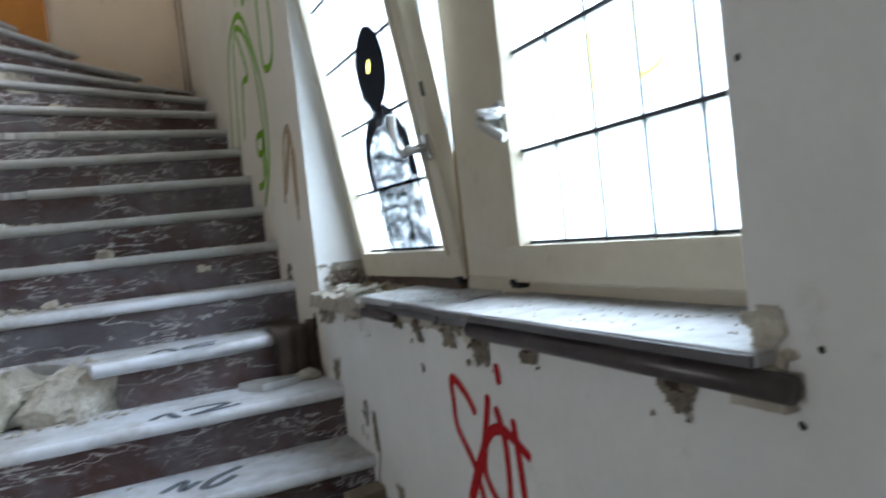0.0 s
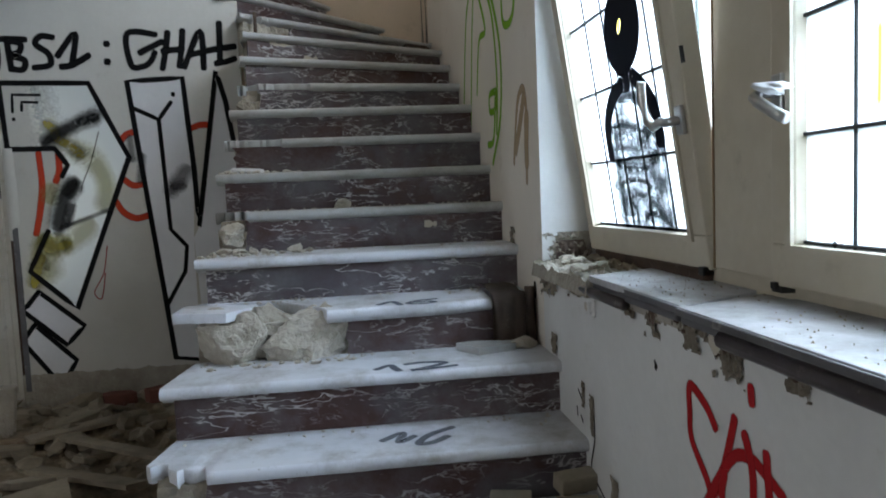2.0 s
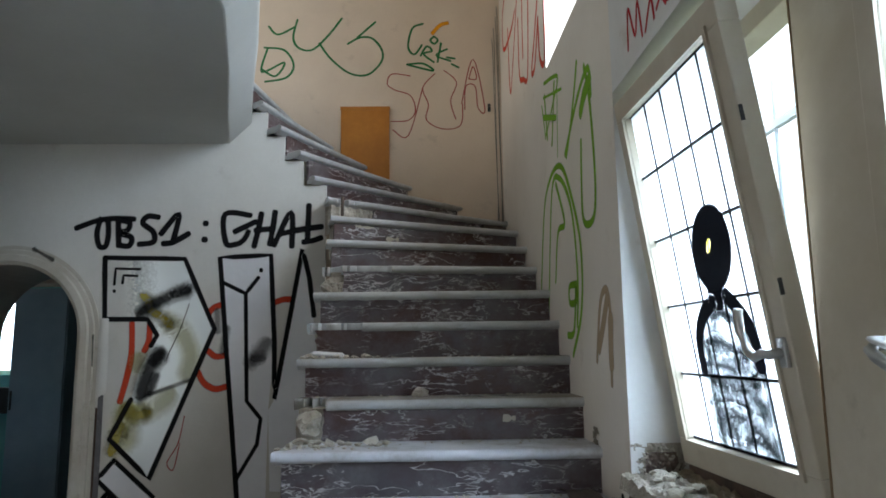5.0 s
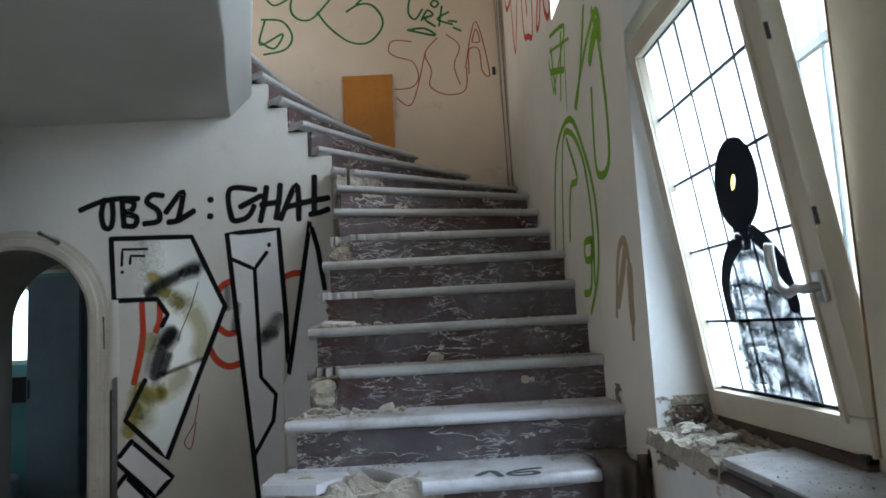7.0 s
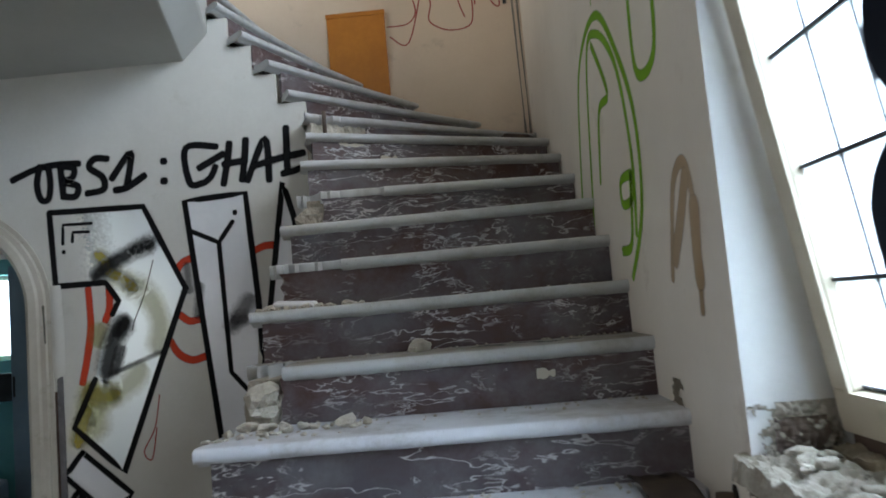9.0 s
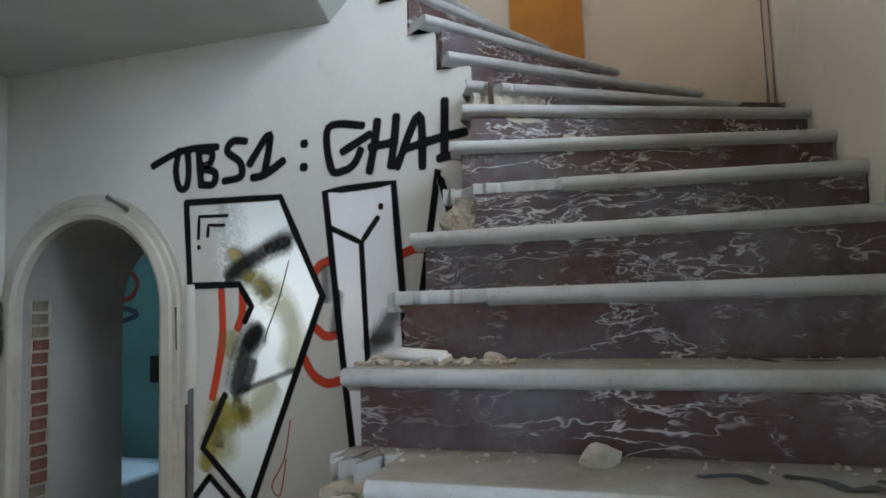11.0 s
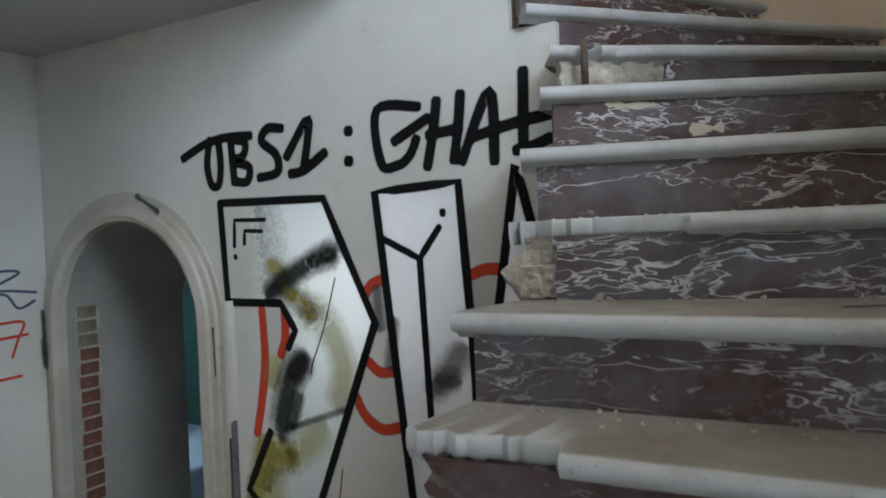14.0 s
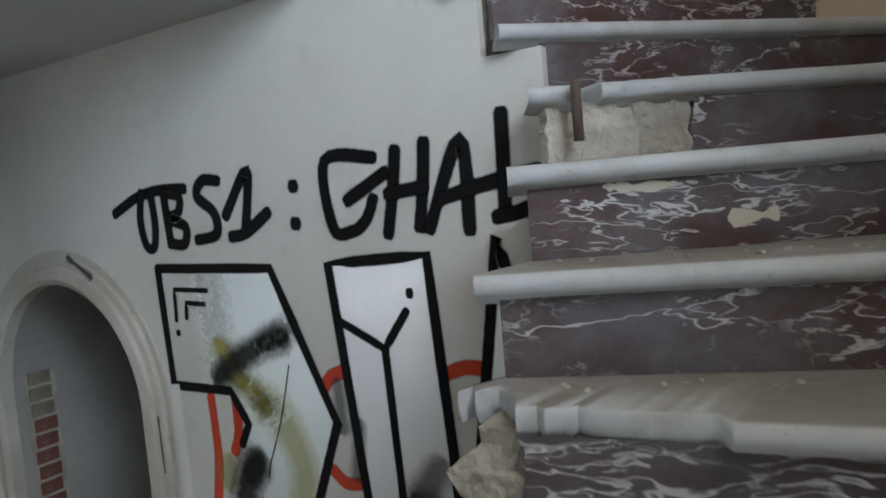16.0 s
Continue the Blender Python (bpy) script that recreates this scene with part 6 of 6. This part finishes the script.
tin = part("rusty_sheet", bent_tin(), RUST, None, "", True)
tagged(tin, "crumpled rusty brown sheet draped over a broken step end", "metal sheet")
pipe = part("pipe_stub", rounded([(0.885, 3.0, 0.88), (0.885, 3.02, 1.0), (0.89, 3.03, 1.1)], 0.02, (1, 0, 0.1)), RUST, None, "", True)
tagged(pipe, "dark rusty pipe stub standing in the step corner", "pipe")

# brown scraps where the top straight step meets the corner
scrap = part("wood_scrap", prism([(0.66, 5.28), (0.8, 5.36), (0.84, 5.44), (0.74, 5.46), (0.64, 5.36)], 0, 0.045), RUST)
scrap.matrix_world = pose(0, 0.1, step_z(14) + 0.002)
tagged(scrap, "brown scrap of wood on the corner step", "wood")

# cables down the stairwell corner
for i, (x, lean) in enumerate(((0.852, 0.006), (0.866, -0.01), (0.885, 0.006), (0.897, -0.006))):
    c = part("cable", rounded([(x, BACK_Y - 0.05, 2.62), (x + lean, BACK_Y - 0.045, 2.9), (x + lean * 0.5 - 0.006, BACK_Y - 0.04, 3.4), (x - 0.01, BACK_Y - 0.03, 4.2 + i * 0.1), (x - 0.012, BACK_Y - 0.004, 4.3 + i * 0.1)], 0.0032, (1, 0, 0.1)), GREY_WIRE, None, "", True)
    tagged(c, "thin dark cable hanging down the stairwell corner", "cable", "cables in the corner")
socket = part("socket_hole", boxes((0.79, BACK_Y - 0.008, 3.64, 0.815, BACK_Y - 0.001, 3.71)), BLACK_PLASTIC)
tagged(socket, "small dark empty switch hole in the stairwell wall", "switch")

# plaster crumbs along the broken sill
random.seed(31)
for i in range(14):
    y = random.choice((random.uniform(2.4, 2.86), random.uniform(2.5, 2.86), random.uniform(0.92, 1.0)))
    s = random.uniform(0.012, 0.028)
    lump("plaster_chunk", "chalky crumb on the broken window sill", (random.uniform(0.9, 1.04), y, 1.205 + s * 0.4), (s * 1.3, s, s * 0.7), 90 + i, CHALK, "crumbs on the sill", i * 37, 0.5, 2)
wrap = part("plastic_wrap", rock((0.03, 0.05, 0.014), 3, 0.9, 3), FOAM, None, "", True)
wrap.matrix_world = pose(1.045, 1.745, 1.625, 10, 5, 0)
tagged(wrap, "crumpled white plastic film wrapped round a window handle", "plastic film")

# flaked patches on the upper risers
def riser_patch(k, pts, width):
    a, b = LINES[k]
    d = (b - a).normalized()
    nrm = Vector((d.y, -d.x))
    bm = bmesh.new()
    base = (k - 1) * RISE + LIFT_Z

    def lay(q):
        w = a + d * q.x - nrm * (LAP - 0.0015)
        return (w.x, w.y, base + q.y)
    ribbon(bm, pts, width, 1, lay, False, 1.3)
    part("bare_patch", bm, CHALKY, staircase, "ochre patch where the stone face has flaked")


riser_patch(14, [(0.14, 0.125), (0.2, 0.118), (0.26, 0.12)], 0.014)
riser_patch(14, [(0.36, 0.05), (0.43, 0.052)], 0.025)
riser_patch(8, [(0.9, 0.09), (0.94, 0.088)], 0.02)

# grit on the sill slabs
random.seed(57)
bm = bmesh.new()
for i in range(170):
    s = random.uniform(0.0008, 0.0028)
    x, y = random.uniform(0.9, 1.1), random.choice((random.uniform(0.98, 2.3), random.uniform(1.95, 2.3), random.uniform(1.0, 1.6)))
    ring = [bm.verts.new((x + s * random.uniform(0.7, 1.5) * math.cos(a), y + s * random.uniform(0.7, 1.8) * math.sin(a), 1.2158 - 0.0004 * (y > 1.8))) for a in (0, 1.3, 2.6, 3.9, 5.2)]
    tip = bm.verts.new((x, y, 1.2175 + s * 0.8))
    for a_, b_ in zip(ring, ring[1:] + ring[:1]):
        bm.faces.new((a_, b_, tip))
tagged(part("sill_grit", bm, RUBBLE), "dark grit scattered over the window sill", "rubble", kind="stuff")

# crumbs of plaster strewn over the treads
random.seed(41)
bm = bmesh.new()
for i in range(420):
    k = random.choice((4, 5, 5, 6, 6, 7, 7, 8, 8, 9, 9, 10, 11, 12, 13))
    x = random.uniform(-0.3, 0.86) if random.random() < 0.55 else random.choice((random.uniform(-0.3, 0.1), random.uniform(0.6, 0.86)))
    near, nxt = NOSES[k][0], NOSES[k + 1][0]
    y = nxt + LAP - 0.012 - abs(random.gauss(0, 0.05))
    if k > 10:
        y += (x + 0.33) * 0.2
    if y < near + 0.03:
        continue
    s = random.uniform(0.0025, 0.008)
    chunk = rock((s * random.uniform(0.8, 1.7), s * random.uniform(0.8, 1.5), s * 0.8), i, 0.5, 1)
    m = pose(x, y, step_z(k) + s * 0.3, random.uniform(-30, 30), random.uniform(-30, 30), random.uniform(0, 360))
    for v in chunk.verts:
        v.co = m @ v.co
    tmp = bpy.data.meshes.new("tmp")
    chunk.to_mesh(tmp)
    chunk.free()
    bm.from_mesh(tmp)
    bpy.data.meshes.remove(tmp)
tagged(part("plaster_crumbs", bm, CHALK), "countless small plaster crumbs strewn over the treads", "rubble", kind="stuff")
